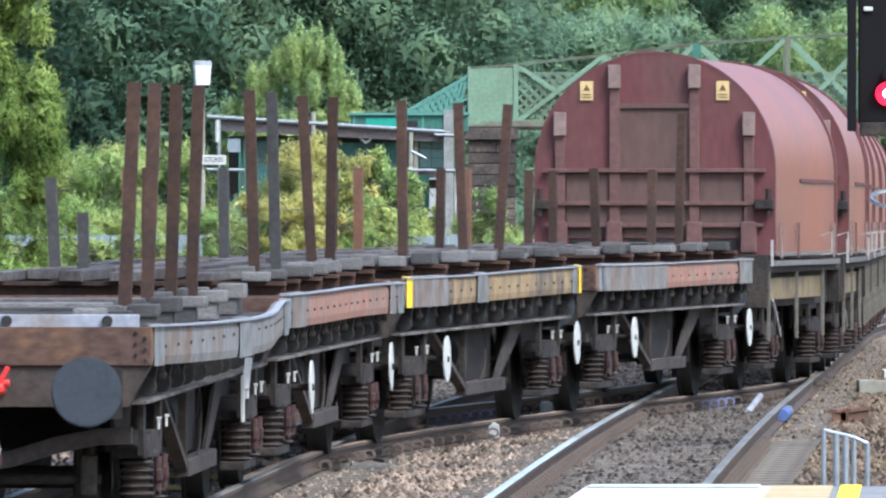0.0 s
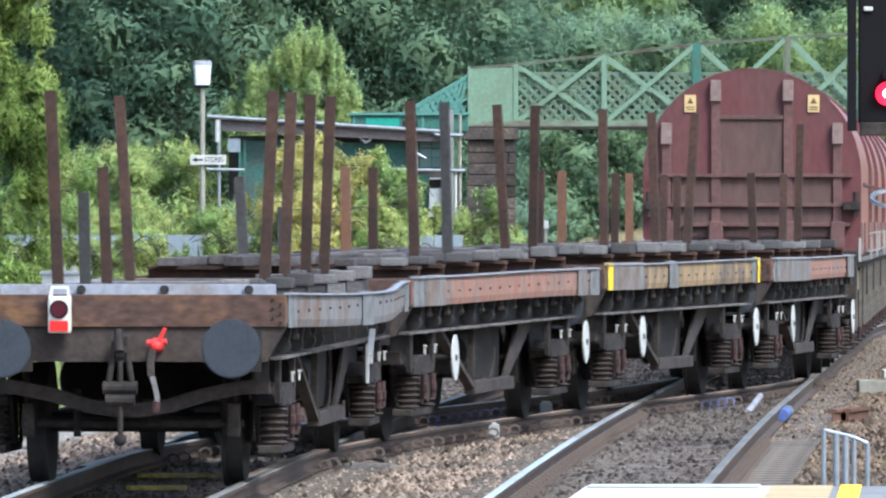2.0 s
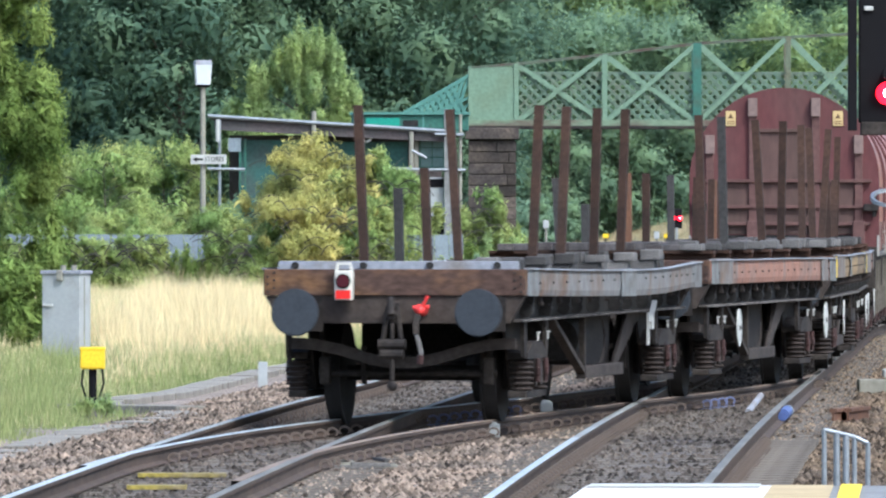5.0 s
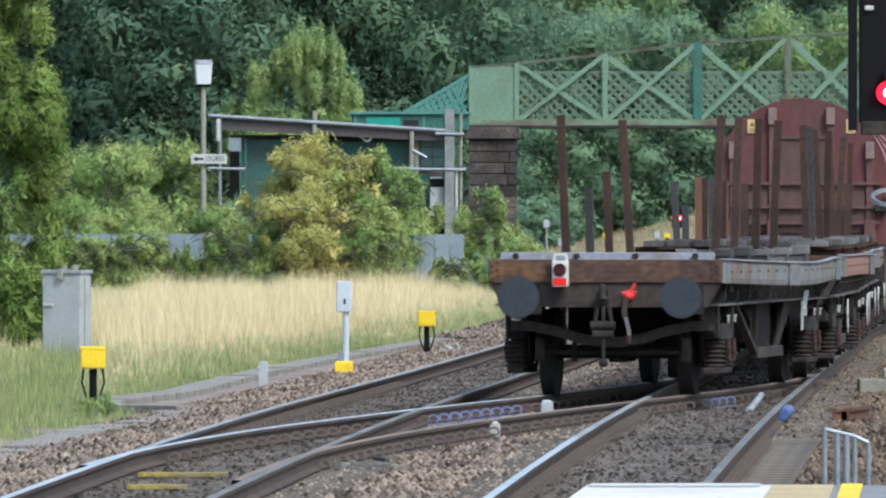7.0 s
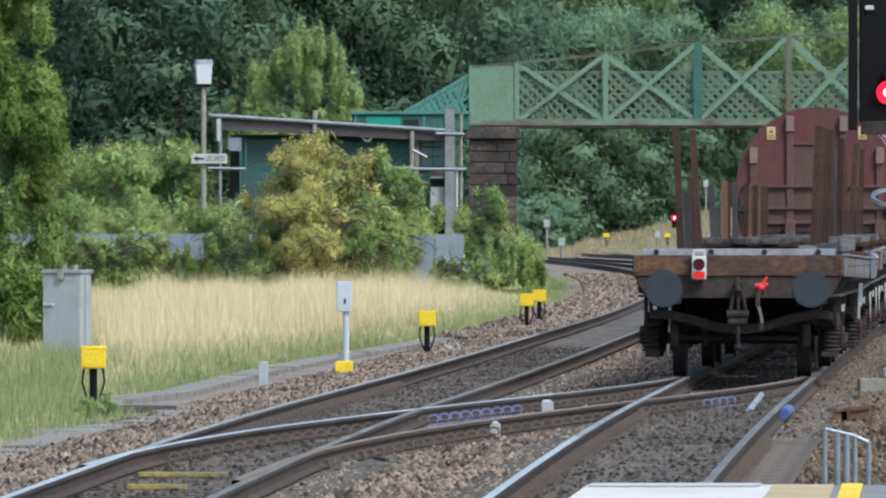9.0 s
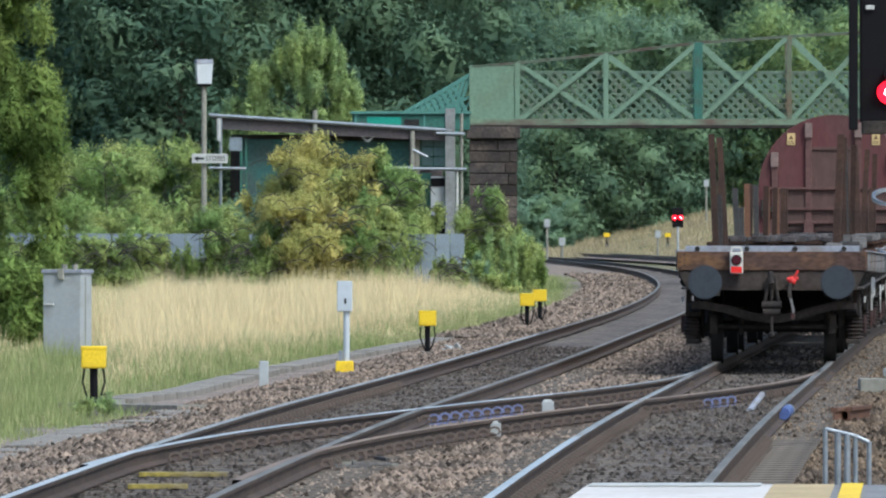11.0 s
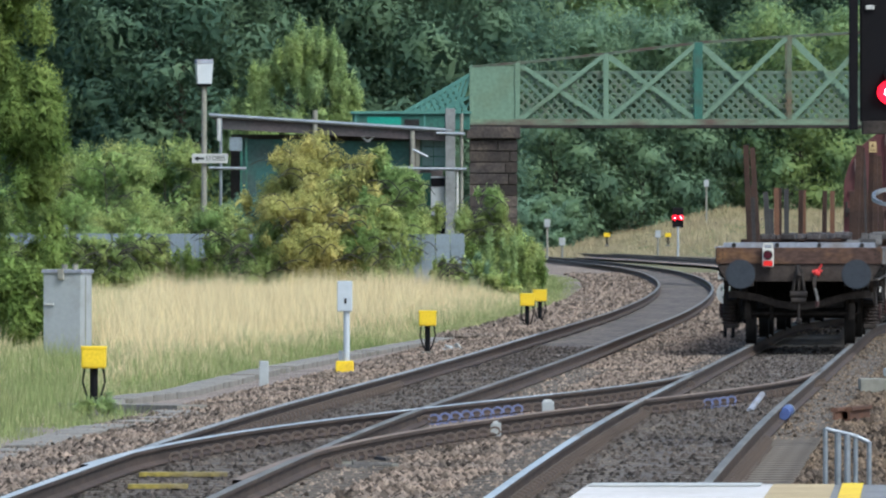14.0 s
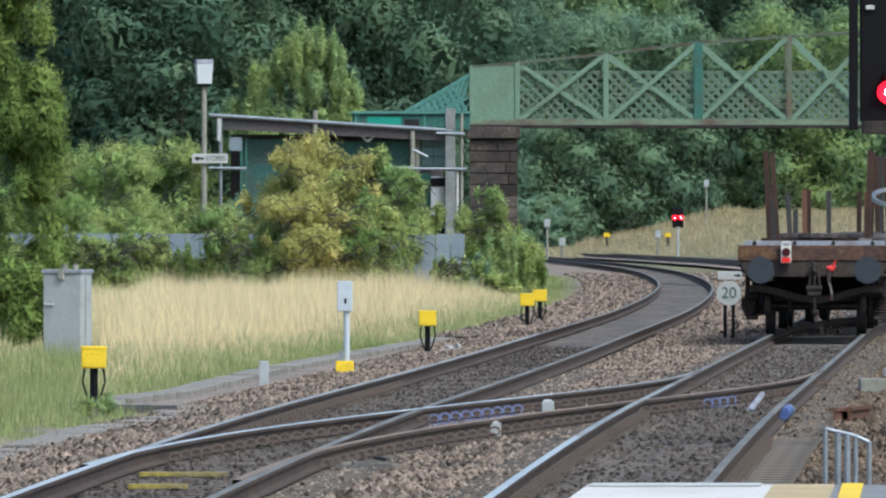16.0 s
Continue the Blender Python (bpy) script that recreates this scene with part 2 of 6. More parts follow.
def ribbon(bm, pts, w, h, up=(0, 0, 1)):
    """One bent bar of section w x h along a row of points."""
    pts, up, rings = [Vector(p) for p in pts], Vector(up), []
    for i, p in enumerate(pts):
        d = (pts[min(i + 1, len(pts) - 1)] - pts[max(i - 1, 0)]).normalized()
        s = d.cross(up)
        s = s.normalized() if s.length > 1e-4 else Vector((1, 0, 0))
        u = s.cross(d).normalized()
        rings.append([bm.verts.new(p + s * (w / 2 * a) + u * (h / 2 * b)) for a, b in ((-1, -1), (1, -1), (1, 1), (-1, 1))])
    for a, b in zip(rings[:-1], rings[1:]):
        for i in range(4):
            bm.faces.new((a[i], a[(i + 1) % 4], b[(i + 1) % 4], b[i]))
    bm.faces.new(rings[0]), bm.faces.new(rings[-1])
    return bm


def prism(bm, outline, axis, a, b):
    """Outline of 2D points pushed along an axis from a to b."""
    def place(p, t):
        return {"x": (t, p[0], p[1]), "y": (p[0], t, p[1]), "z": (p[0], p[1], t)}[axis]
    lo, hi = [bm.verts.new(place(p, a)) for p in outline], [bm.verts.new(place(p, b)) for p in outline]
    bm.faces.new(lo), bm.faces.new(hi[::-1])
    for i in range(len(outline)):
        j = (i + 1) % len(outline)
        bm.faces.new((lo[j], lo[i], hi[i], hi[j]))
    bmesh.ops.recalc_face_normals(bm, faces=bm.faces)
    return bm


def mesh_of(name, bm, mat, smooth=False):
    me = bpy.data.meshes.new(name)
    bmesh.ops.recalc_face_normals(bm, faces=bm.faces)
    bmesh.ops.remove_doubles(bm, verts=bm.verts, dist=0.0002)
    bm.to_mesh(me)
    bm.free()
    me.materials.append(mat)
    if smooth:
        me.shade_smooth()
    return me


def part(name, bm, mat=None, parent=None, label="", smooth=False, at=None):
    """Links a bmesh (or a ready mesh) as one object under its thing."""
    ob = new(name, bm if isinstance(bm, bpy.types.Mesh) else mesh_of(name, bm, mat, smooth))
    if parent:
        ob.parent = parent
    if at is not None:
        ob.matrix_basis = at
    return tagged(ob, label)


def thing(name, label, category, group="", kind="", at=None):
    ob = new(name)
    if at is not None:
        ob.matrix_basis = at
    return tagged(ob, label, category, group, kind)


def B():
    return bmesh.new()


def raw(name, verts, faces, mat):
    me = bpy.data.meshes.new(name)
    me.from_pydata(verts, [], faces)
    me.materials.append(mat)
    me.update()
    return me


# ---- the lie of the land ----
def rail_z(y):
    """Height of the rail tops: level, falling gently towards the platform."""
    if y >= 115:
        return 0.0
    if y >= 60:
        return -0.000125 * (115 - y) ** 2
    return -0.378 - 0.01375 * (60 - max(y, 0))


def spline(pts):
    xs, ys = np.array([p[0] for p in pts], float), np.array([p[1] for p in pts], float)
    m = np.gradient(ys, xs)

    def at(x):
        i = int(np.clip(np.searchsorted(xs, x) - 1, 0, len(xs) - 2))
        h = xs[i + 1] - xs[i]
        t = (x - xs[i]) / h
        if t < 0 or t > 1:
            j = 0 if t < 0 else -1
            return float(ys[j] + m[j] * (x - xs[j]))
        return float((2 * t ** 3 - 3 * t ** 2 + 1) * ys[i] + (t ** 3 - 2 * t ** 2 + t) * h * m[i] + (3 * t ** 2 - 2 * t ** 3) * ys[i + 1] + (t ** 3 - t ** 2) * h * m[i + 1])
    return at


RIGHT = spline([(0, -2.96), (40, -0.94), (90, 1.58), (120, 3.1), (149, 4.56), (176, 5.92), (230, 8.6), (300, 11.7), (400, 14.4), (500, 13.4), (590, 10.0), (700, 4.0)])
LEFT = spline([(0, -6.46), (40, -4.44), (69, -3.0), (110, -0.93), (145, 0.75), (179, 2.25), (230, 4.4), (278, 6.0), (309, 6.8), (360, 7.6), (410, 7.8), (443, 7.5), (483, 6.8), (543, 5.2), (577, 4.2), (700, -1.5)])
CROSS = spline([(69, -3.09), (76, -2.745), (82.3, -2.402), (86, -2.225), (92.3, -1.792), (99, -1.039), (106, 0.015), (112.4, 1.026), (117, 1.758), (122.4, 2.554), (129, 3.353), (134, 3.763), (140, 4.106), (149, 4.537), (160, 5.086), (176, 5.889), (188, 6.52), (195, 6.926), (201, 7.383), (208, 8.14), (214.6, 8.997), (221, 9.854), (235, 11.7), (260, 15.2), (300, 21.5), (360, 31.0)])


# ---- ground, ballast and tracks ----
def ground_z(x, y):
    z = rail_z(max(y, 45)) - 0.3
    if y > 560:
        z += (0.5 + 2.2 * min(1.0, max(0.0, (x - 7.0) / 9.0))) * min(1.0, max(0.0, (y - 612) / 36.0)) + 0.02 * max(0, y - 655)
    return z


def build_ground():
    xs = [-900, -400, -150, -60] + list(np.linspace(-30, 30, 41)) + [60, 150, 400, 900]
    ys = [-300, -60, 0, 30, 45] + list(np.linspace(60, 320, 66)) + list(np.linspace(330, 700, 38)) + [800, 1000, 1500, 3000]
    verts = [(x, y, ground_z(x, y) - 0.03 + 0.03 * noise.noise((x * 0.7, y * 0.3, 0))) for y in ys for x in xs]
    n = len(xs)
    faces = [(j * n + i, j * n + i + 1, (j + 1) * n + i + 1, (j + 1) * n + i) for j in range(len(ys) - 1) for i in range(n - 1)]
    tagged(part("ground", raw("ground", verts, faces, M_EARTH), None), "brown earth with patches of grass beside the line", "ground", kind="structure")


def strip(name, line, offsets, heights, y0, y1, step, mat, label, category, rough=0.02):
    """A strip of ground along a track: cross-section offsets and heights, swept along the line."""
    ys = np.arange(y0, y1 + step / 2, step)
    n = len(offsets)
    verts = []
    for y in ys:
        c, z = line(y), rail_z(max(y, 45))
        for o, h in zip(offsets, heights):
            verts.append((c + o, y, z + h + rough * noise.noise(((c + o) * 2.3, y * 1.7, 3.0))))
    faces = [(j * n + i, j * n + i + 1, (j + 1) * n + i + 1, (j + 1) * n + i) for j in range(len(ys) - 1) for i in range(n - 1)]
    return tagged(part(name, raw(name, verts, faces, mat)), label, category, kind="structure")


RAIL_SECTION = [(-0.07, -0.155), (0.07, -0.155), (0.07, -0.14), (0.012, -0.12), (0.012, -0.045), (0.036, -0.035), (0.036, -0.006), (0.028, 0.0), (-0.028, 0.0), (-0.036, -0.006), (-0.036, -0.035), (-0.012, -0.045), (-0.012, -0.12), (-0.07, -0.14)]


def sweep_rail(line, side, y0, y1, step):
    """Verts and faces of one running rail; the top face takes the second material."""
    ys = np.arange(y0, y1 + step / 2, step)
    n = len(RAIL_SECTION)
    verts, faces, mats = [], [], []
    for y in ys:
        c, z = line(y) + side, rail_z(max(y, 45))
        verts += [(c + a, y, z + b) for a, b in RAIL_SECTION]
    for j in range(len(ys) - 1):
        for i in range(n):
            k = (i + 1) % n
            faces.append((j * n + i, j * n + k, (j + 1) * n + k, (j + 1) * n + i))
            mats.append(1 if i in (6, 7, 8) else 0)
    return verts, faces, mats


def rail(line, side, y0, y1, step, head, parent, label=""):
    verts, faces, mats = sweep_rail(line, side, y0, y1, step)
    me = raw("rail", verts, faces, M_RAIL)
    me.materials.append(head)
    me.polygons.foreach_set("material_index", mats)
    return part("rail", me, None, parent, label)


TROUGH = spline([(60, -2.6), (90, -2.6), (110, -2.6), (121, -2.65), (124, -3.45), (135, -3.5), (155, -3.6), (182, -3.2), (200, -2.9), (230, -2.85), (300, -2.85), (430, -2.85)])


def clips(line, side, y0, y1, pitch, inner, parent, mat, name="rail_clip"):
    """Spring clips and baseplates at the foot of a rail."""
    bm = B()
    box(bm, 0.0, 0.16, -0.1, 0.1, -0.185, -0.158)
    loop = [(0.1 + 0.05 * math.cos(a), 0.0, -0.108 + 0.04 * math.sin(a)) for a in (-0.9, -0.1, 0.7, 1.57, 2.4, 3.2, 4.0)]
    ribbon(bm, loop, 0.02, 0.09, (0, 1, 0))
    me = mesh_of(name, bm, mat)
    y = y0
    while y < y1:
        part(name, me, None, parent, at=Matrix.Translation((line(y) + side, y, rail_z(y))) @ Matrix.Diagonal((inner, 1, 1, 1)))
        y += pitch


def sleepers(line, y0, y1, pitch, half, parent, mat):
    me = mesh_of("sleeper", box(B(), -half, half, -0.125, 0.125, -0.3, -0.166, 0.012), mat)
    y = y0
    while y < y1:
        part("sleeper", me, None, parent, at=pose(line(y), y, rail_z(y), 0, 0, random.uniform(-1, 1)))
        y += pitch


G = 0.7525


def build_tracks():
    right = thing("track_1", "straight running line with polished rails on dirty ballast", "railway track", kind="structure")
    left = thing("track_2", "curving running line with rails on oily ballast", "railway track", kind="structure")
    cross = thing("crossover", "crossover rails joining the two running lines", "railway crossover", kind="structure")
    rail(RIGHT, -G, 48, 96.8, 0.8, M_SHINE, right, "wheel-polished rail with painted sky sheen")
    rail(RIGHT, -G, 96.8, 124.8, 0.8, M_WORN, right)
    rail(RIGHT, -G, 124.8, 640, 4, M_DULL, right)
    rail(RIGHT, G, 48, 640, 2, M_DULL, right)
    rail(LEFT, -G, 48, 92, 1, M_SHINE, left, "rail polished by wheels, sky sheen painted on")
    rail(LEFT, -G, 92, 180, 1, M_WORN, left)
    rail(LEFT, -G, 180, 690, 3, M_DULL, left)
    rail(LEFT, G, 48, 690, 2, M_DULL, left)
    rail(CROSS, -G, 88, 118, 0.5, M_SHINE, cross, "polished crossover rail with painted sky sheen")
    rail(CROSS, -G, 118, 137, 0.5, M_WORN, cross)
    rail(CROSS, G, 84, 137, 0.5, M_BROWN, cross, "brown rusted crossover rail")
    branch = thing("track_3", "siding rails diverging beyond the points", "railway track", kind="structure")
    rail(CROSS, -G, 190, 355, 3, M_DULL, branch)
    rail(CROSS, G, 190, 355, 3, M_DULL, branch)
    clips(RIGHT, G, 62, 100, 0.58, 1, right, M_CLIP)
    clips(RIGHT, -G, 62, 112, 0.58, 1, right, M_CLIP)
    clips(CROSS, G, 92, 118.4, 0.68, 1, cross, M_CLIP)
    # Clips in the glint colour stand where the highlights fall.
    clips(CROSS, G, 118.6, 121.2, 0.68, 1, cross, M_CLIP_GLINT, "glint_clip")
    clips(CROSS, G, 121.4, 134, 0.68, 1, cross, M_CLIP)
    clips(CROSS, -G, 94, 109, 0.68, 1, cross, M_CLIP)
    clips(CROSS, -G, 109.5, 115, 0.68, 1, cross, M_CLIP_GLINT, "glint_clip")
    clips(CROSS, -G, 115.6, 132, 0.68, 1, cross, M_CLIP)
    clips(LEFT, -G, 96, 132, 0.65, 1, left, M_CLIP)
    sleepers(RIGHT, 62, 215, 0.68, 1.3, right, M_SLEEPER)
    sleepers(LEFT, 62, 150, 0.68, 1.3, left, M_SLEEPER)
    strip("ballast_shoulder", LEFT, [-3.7, -2.7, -1.6, -1.2, 1.2, 1.75], [-0.3, -0.27, -0.2, -0.197, -0.197, -0.2], 45, 690, 1.0, M_BALLAST, "brown stone ballast along the line", "ballast")
    strip("ballast", RIGHT, [-1.75, -1.2, 1.2], [-0.2, -0.195, -0.195], 45, 640, 1.0, M_BALLAST, "brown stone ballast along the line", "ballast")
    strip("ballast_path", RIGHT, [1.2, 1.8, 8.0], [-0.195, -0.2, -0.22], 45, 640, 1.0, M_BALLAST_BROWN, "brown dusty ballast beside the line", "ballast")
    strip("oily_ballast", LEFT, [-0.72, 0, 0.72], [-0.182, -0.172, -0.182], 45, 690, 0.8, M_BALLAST_DARK, "dark oily ballast between the rails", "ballast", 0.03)
    strip("oily_ballast", RIGHT, [-0.72, 0, 0.72], [-0.182, -0.172, -0.182], 45, 640, 0.8, M_BALLAST_DARK, "dark oily ballast between the rails", "ballast", 0.03)
    lids = thing("cable_trough", "weathered concrete cable trough lids edging the ballast", "cable trough", kind="structure")
    lid = mesh_of("trough_lid", box(B(), -0.21, 0.21, -0.497, 0.497, -0.3, -0.185, 0.008), M_PATH)
    rng = random.Random(8)
    y = 78.0
    while y < 260:
        c = LEFT(y) + TROUGH(y)
        turn = -math.degrees(math.atan(LEFT(y + 0.5) + TROUGH(y + 0.5) - LEFT(y - 0.5) - TROUGH(y - 0.5)))
        if not 120.5 < y < 124.5 and rng.random() < 0.95:
            part("trough_lid", lid, None, lids, at=pose(c + rng.uniform(-0.012, 0.012), y, rail_z(y) - 0.03 + rng.uniform(-0.004, 0.004), math.degrees(math.atan(rail_z(y + 0.5) - rail_z(y - 0.5))), rng.uniform(-0.5, 0.5), turn + rng.uniform(-0.6, 0.6)))
        y += 1.0
    for k in range(3):  # the jog where the route steps back from the line
        part("trough_lid", lid, None, lids, at=pose(LEFT(122) - 2.75 - 0.4 * k, 122.2 + 0.9 * k, -0.01 * k, 0, 0, 40))


# ---- the train ----
def spring_stack(bm, x, y, z0, z1, r, turns):
    """One coil spring: a ridged column turned from a single profile."""
    prof, n, step = [], 14, (z1 - z0) / turns
    for i in range(turns):
        z = z0 + step * i
        prof += [(r * 0.68, z), (r * 0.93, z + step * 0.16), (r, z + step * 0.34), (r * 0.93, z + step * 0.52), (r * 0.68, z + step * 0.68)]
    rings = [[bm.verts.new((x + q * math.cos(2 * math.pi * k / n), y + q * math.sin(2 * math.pi * k / n), z)) for k in range(n)] for q, z in prof]
    bm.faces.new(rings[0][::-1]), bm.faces.new(rings[-1])
    for a, b in zip(rings, rings[1:]):
        for k in range(n):
            bm.faces.new((a[k], a[(k + 1) % n], b[(k + 1) % n], b[k]))


def wheelset(parent, y):
    ws = part("axle", rod(B(), (-0.7, 0, 0), (0.7, 0, 0), 0.075, 12), M_BLACK, parent, at=pose(0, y, 0.46))
    for s in (-1, 1):
        bm = B()
        rod(bm, (s * 0.69, 0, 0), (s * 0.82, 0, 0), 0.46, 32)
        rod(bm, (s * 0.665, 0, 0), (s * 0.69, 0, 0), 0.488, 32)
        rod(bm, (s * 0.82, 0, 0), (s * 0.86, 0, 0), 0.16, 16)
        part("wheel", bm, M_BLACK, ws)
    return ws


def suspension(parent, y, bolt=None):
    """Axlebox, saddle, guard, two coil springs, dampers and brake blocks on either side of an axle."""
    for s in (-1, 1):
        bm = B()
        box(bm, s * 1.05 - 0.11, s * 1.05 + 0.11, y - 0.17, y + 0.17, 0.33, 0.64, 0.03)
        rod(bm, (s * 1.1, y, 0.46), (s * 1.185, y, 0.46), 0.12, 16)
        ax = part("axlebox", bm, M_FRAME, parent)
        part("saddle", box(B(), s * 1.05 - 0.09, s * 1.05 + 0.09, y - 0.62, y + 0.62, 0.235, 0.3, 0.012), M_FRAME, ax)
        part("spring_cap", prism(B(), [(y - 0.62, 0.6), (y + 0.62, 0.6), (y + 0.6, 0.66), (y + 0.3, 0.76), (y - 0.3, 0.76), (y - 0.6, 0.66)], "x", s * 1.05 - 0.1, s * 1.05 + 0.1), M_FRAME, ax)
        for d in (-0.68, 0.68):
            part("hanger", prism(B(), [(y + d - 0.05, 0.62), (y + d + 0.05, 0.62), (y + d + 0.09, 0.95), (y + d - 0.09, 0.95)], "x", s * 1.12 - 0.02, s * 1.12 + 0.02), M_FRAME, ax)
        guard = prism(B(), [(y - 0.75, 0.96), (y - 0.28, 0.3), (y - 0.17, 0.3), (y - 0.17, 0.7), (y + 0.17, 0.7), (y + 0.17, 0.3), (y + 0.28, 0.3), (y + 0.75, 0.96)], "x", s * 0.93 - 0.012, s * 0.93 + 0.012)
        part("axleguard", guard, M_FRAME, ax)
        for d in (-0.62, 0.62):
            b5 = B()
            box(b5, s * 0.78 - 0.05, s * 0.78 + 0.05, y + d - 0.05, y + d + 0.05, 0.36, 0.62, 0.02)
            bar(b5, (s * 0.78, y + d, 0.6), (s * 0.82, y + d * 1.05, 0.96), 0.03, 0.05)
            part("brake_block", b5, M_FRAME, ax)
        for d in (-0.47, 0.47):
            b2 = B()
            spring_stack(b2, s * 1.07, y + d, 0.3, 0.6, 0.115, 6)
            part("coil_spring", b2, M_SPRING, ax, "dusty brown coil spring", smooth=False)
        for d in (-0.24, 0.26):
            b3 = B()
            rod(b3, (s * 1.19, y + d, 0.38), (s * 1.19, y + d, 0.6), 0.026, 8)
            box(b3, s * 1.2 - 0.02, s * 1.2 + 0.02, y + d - 0.04, y + d + 0.04, 0.44, 0.52, 0.01)
            part("damper", b3, M_DAMPER, ax, "dull red friction damper")
        for d in (-0.3, 0.34):
            b4 = rod(B(), (s * 1.2, y + d, 0.775), (s * 1.2, y + d, 0.845), 0.009, 8)
            box(b4, s * 1.2 - 0.012, s * 1.2 + 0.02, y + d - 0.014, y + d + 0.014, 0.838, 0.855, 0.004)
            part("bolt", b4, bolt or M_WHITE, ax, "" if bolt else "white painted spring bolt")


M_BEAM = material("dusty_brown_beam", (0.05, 0.041, 0.036), 0.9, var=0.35, scale=3, fine=18, tint=(0.034, 0.028, 0.025))
M_HEAD = material("dirty_brown_headstock", (0.052, 0.041, 0.034), 0.85, 0.1, var=0.35, scale=3, fine=16, tint=(0.036, 0.029, 0.026))
M_SPRING = material("dusty_spring_steel", (0.043, 0.033, 0.028), 0.8, 0.1, var=0.35, scale=5, fine=25)
M_LEDGE = material("dust_caught_on_flange", (0.125, 0.11, 0.1), 0.9, var=0.4, scale=2.5, fine=14, tint=(0.06, 0.052, 0.047), streak=(1, 1.5, 1))
M_PIPE = material("pale_rubber_hose", (0.2, 0.19, 0.18), 0.7, var=0.2)
M_DAMPER = material("dull_red_damper", (0.05, 0.025, 0.023), 0.75, var=0.35, scale=5, fine=30, tint=(0.032, 0.022, 0.02))


def truss(parent, s):
    """The trussed side frame between the axles: strut, post, foot plate, tapered brace and the plate behind them."""
    x = s * 1.06
    part("strut", bar(B(), (x, -3.1, 0.96), (x, -0.95, 0.4), 0.05, 0.085, (1, 0, 0)), M_BEAM, parent, "slanting angle-iron strut")
    part("foot_plate", box(B(), x - 0.05, x + 0.05, -1.02, 1.6, 0.345, 0.465, 0.012), M_BEAM, parent)
    part("post", box(B(), x - 0.03, x + 0.03, -0.95, -0.87, 0.46, 0.96, 0.006), M_FRAME, parent)
    part("tapered_brace", prism(B(), [(1.28, 0.46), (1.62, 0.46), (3.35, 0.96), (2.35, 0.96)], "x", x - s * 0.02 - 0.012, x - s * 0.02 + 0.012), M_BEAM, parent, "tapered steel brace plate")
    part("back_plate", box(B(), x - s * 0.12 - 0.01, x - s * 0.12 + 0.01, 0.1, 1.7, 0.46, 0.96), M_FRAME, parent)
    part("brake_cylinder", rod(B(), (s * 0.8, -0.75, 0.72), (s * 0.8, 0.05, 0.72), 0.2, 20), M_BLACK, parent)
    arc = [(x + s * 0.03, -0.1 + 0.5 * math.sin(a), 0.72 - 0.26 * math.cos(a)) for a in (0.2, 0.7, 1.2, 1.7, 2.2, 2.7)]
    part("release_wire", ribbon(B(), arc, 0.012, 0.012, (1, 0, 0)), M_BEAM, parent, "thin curved release wire")


def buffer(parent, x, end):
    """end: -1 rear, 1 front."""
    y = end * 5.85
    bm = B()
    rod(bm, (x, y, 1.05), (x, y + end * 0.22, 1.05), 0.15, 20, 0.12)
    rod(bm, (x, y + end * 0.2, 1.05), (x, y + end * 0.46, 1.05), 0.085, 16)
    box(bm, x - 0.19, x + 0.19, y - 0.015, y + end * 0.03 + 0.015, 0.87, 1.23, 0.01)
    bf = part("buffer", bm, M_FRAME, parent)
    bm = B()
    rod(bm, (x, y + end * 0.45, 1.05), (x, y + end * 0.5, 1.05), 0.222, 40)
    bmesh.ops.bevel(bm, geom=[e for e in bm.edges if len(e.link_faces) == 2 and any(len(f.verts) > 10 for f in e.link_faces)], offset=0.012, segments=2, affect="EDGES")
    part("buffer_face", bm, M_BUFFER, bf, "round blue-grey buffer face")


def stanchion(parent, x, y, z0, h, mat, lean=0.0, label=""):
    """A rolled steel channel post in its socket."""
    bm = B()
    w, d, t = 0.085, 0.09, 0.022
    box(bm, -w / 2, w / 2, -d / 2, -d / 2 + t, 0, h)
    box(bm, -w / 2, -w / 2 + t, -d / 2 + t, d / 2, 0, h)
    box(bm, w / 2 - t, w / 2, -d / 2 + t, d / 2, 0, h)
    st = part("stanchion", bm, mat, parent, label, at=pose(x, y, z0, 0, lean, 0))
    b2 = box(B(), -0.075, 0.075, -0.08, 0.08, -0.02, 0.13, 0.01)
    part("socket", b2, M_FRAME, st)


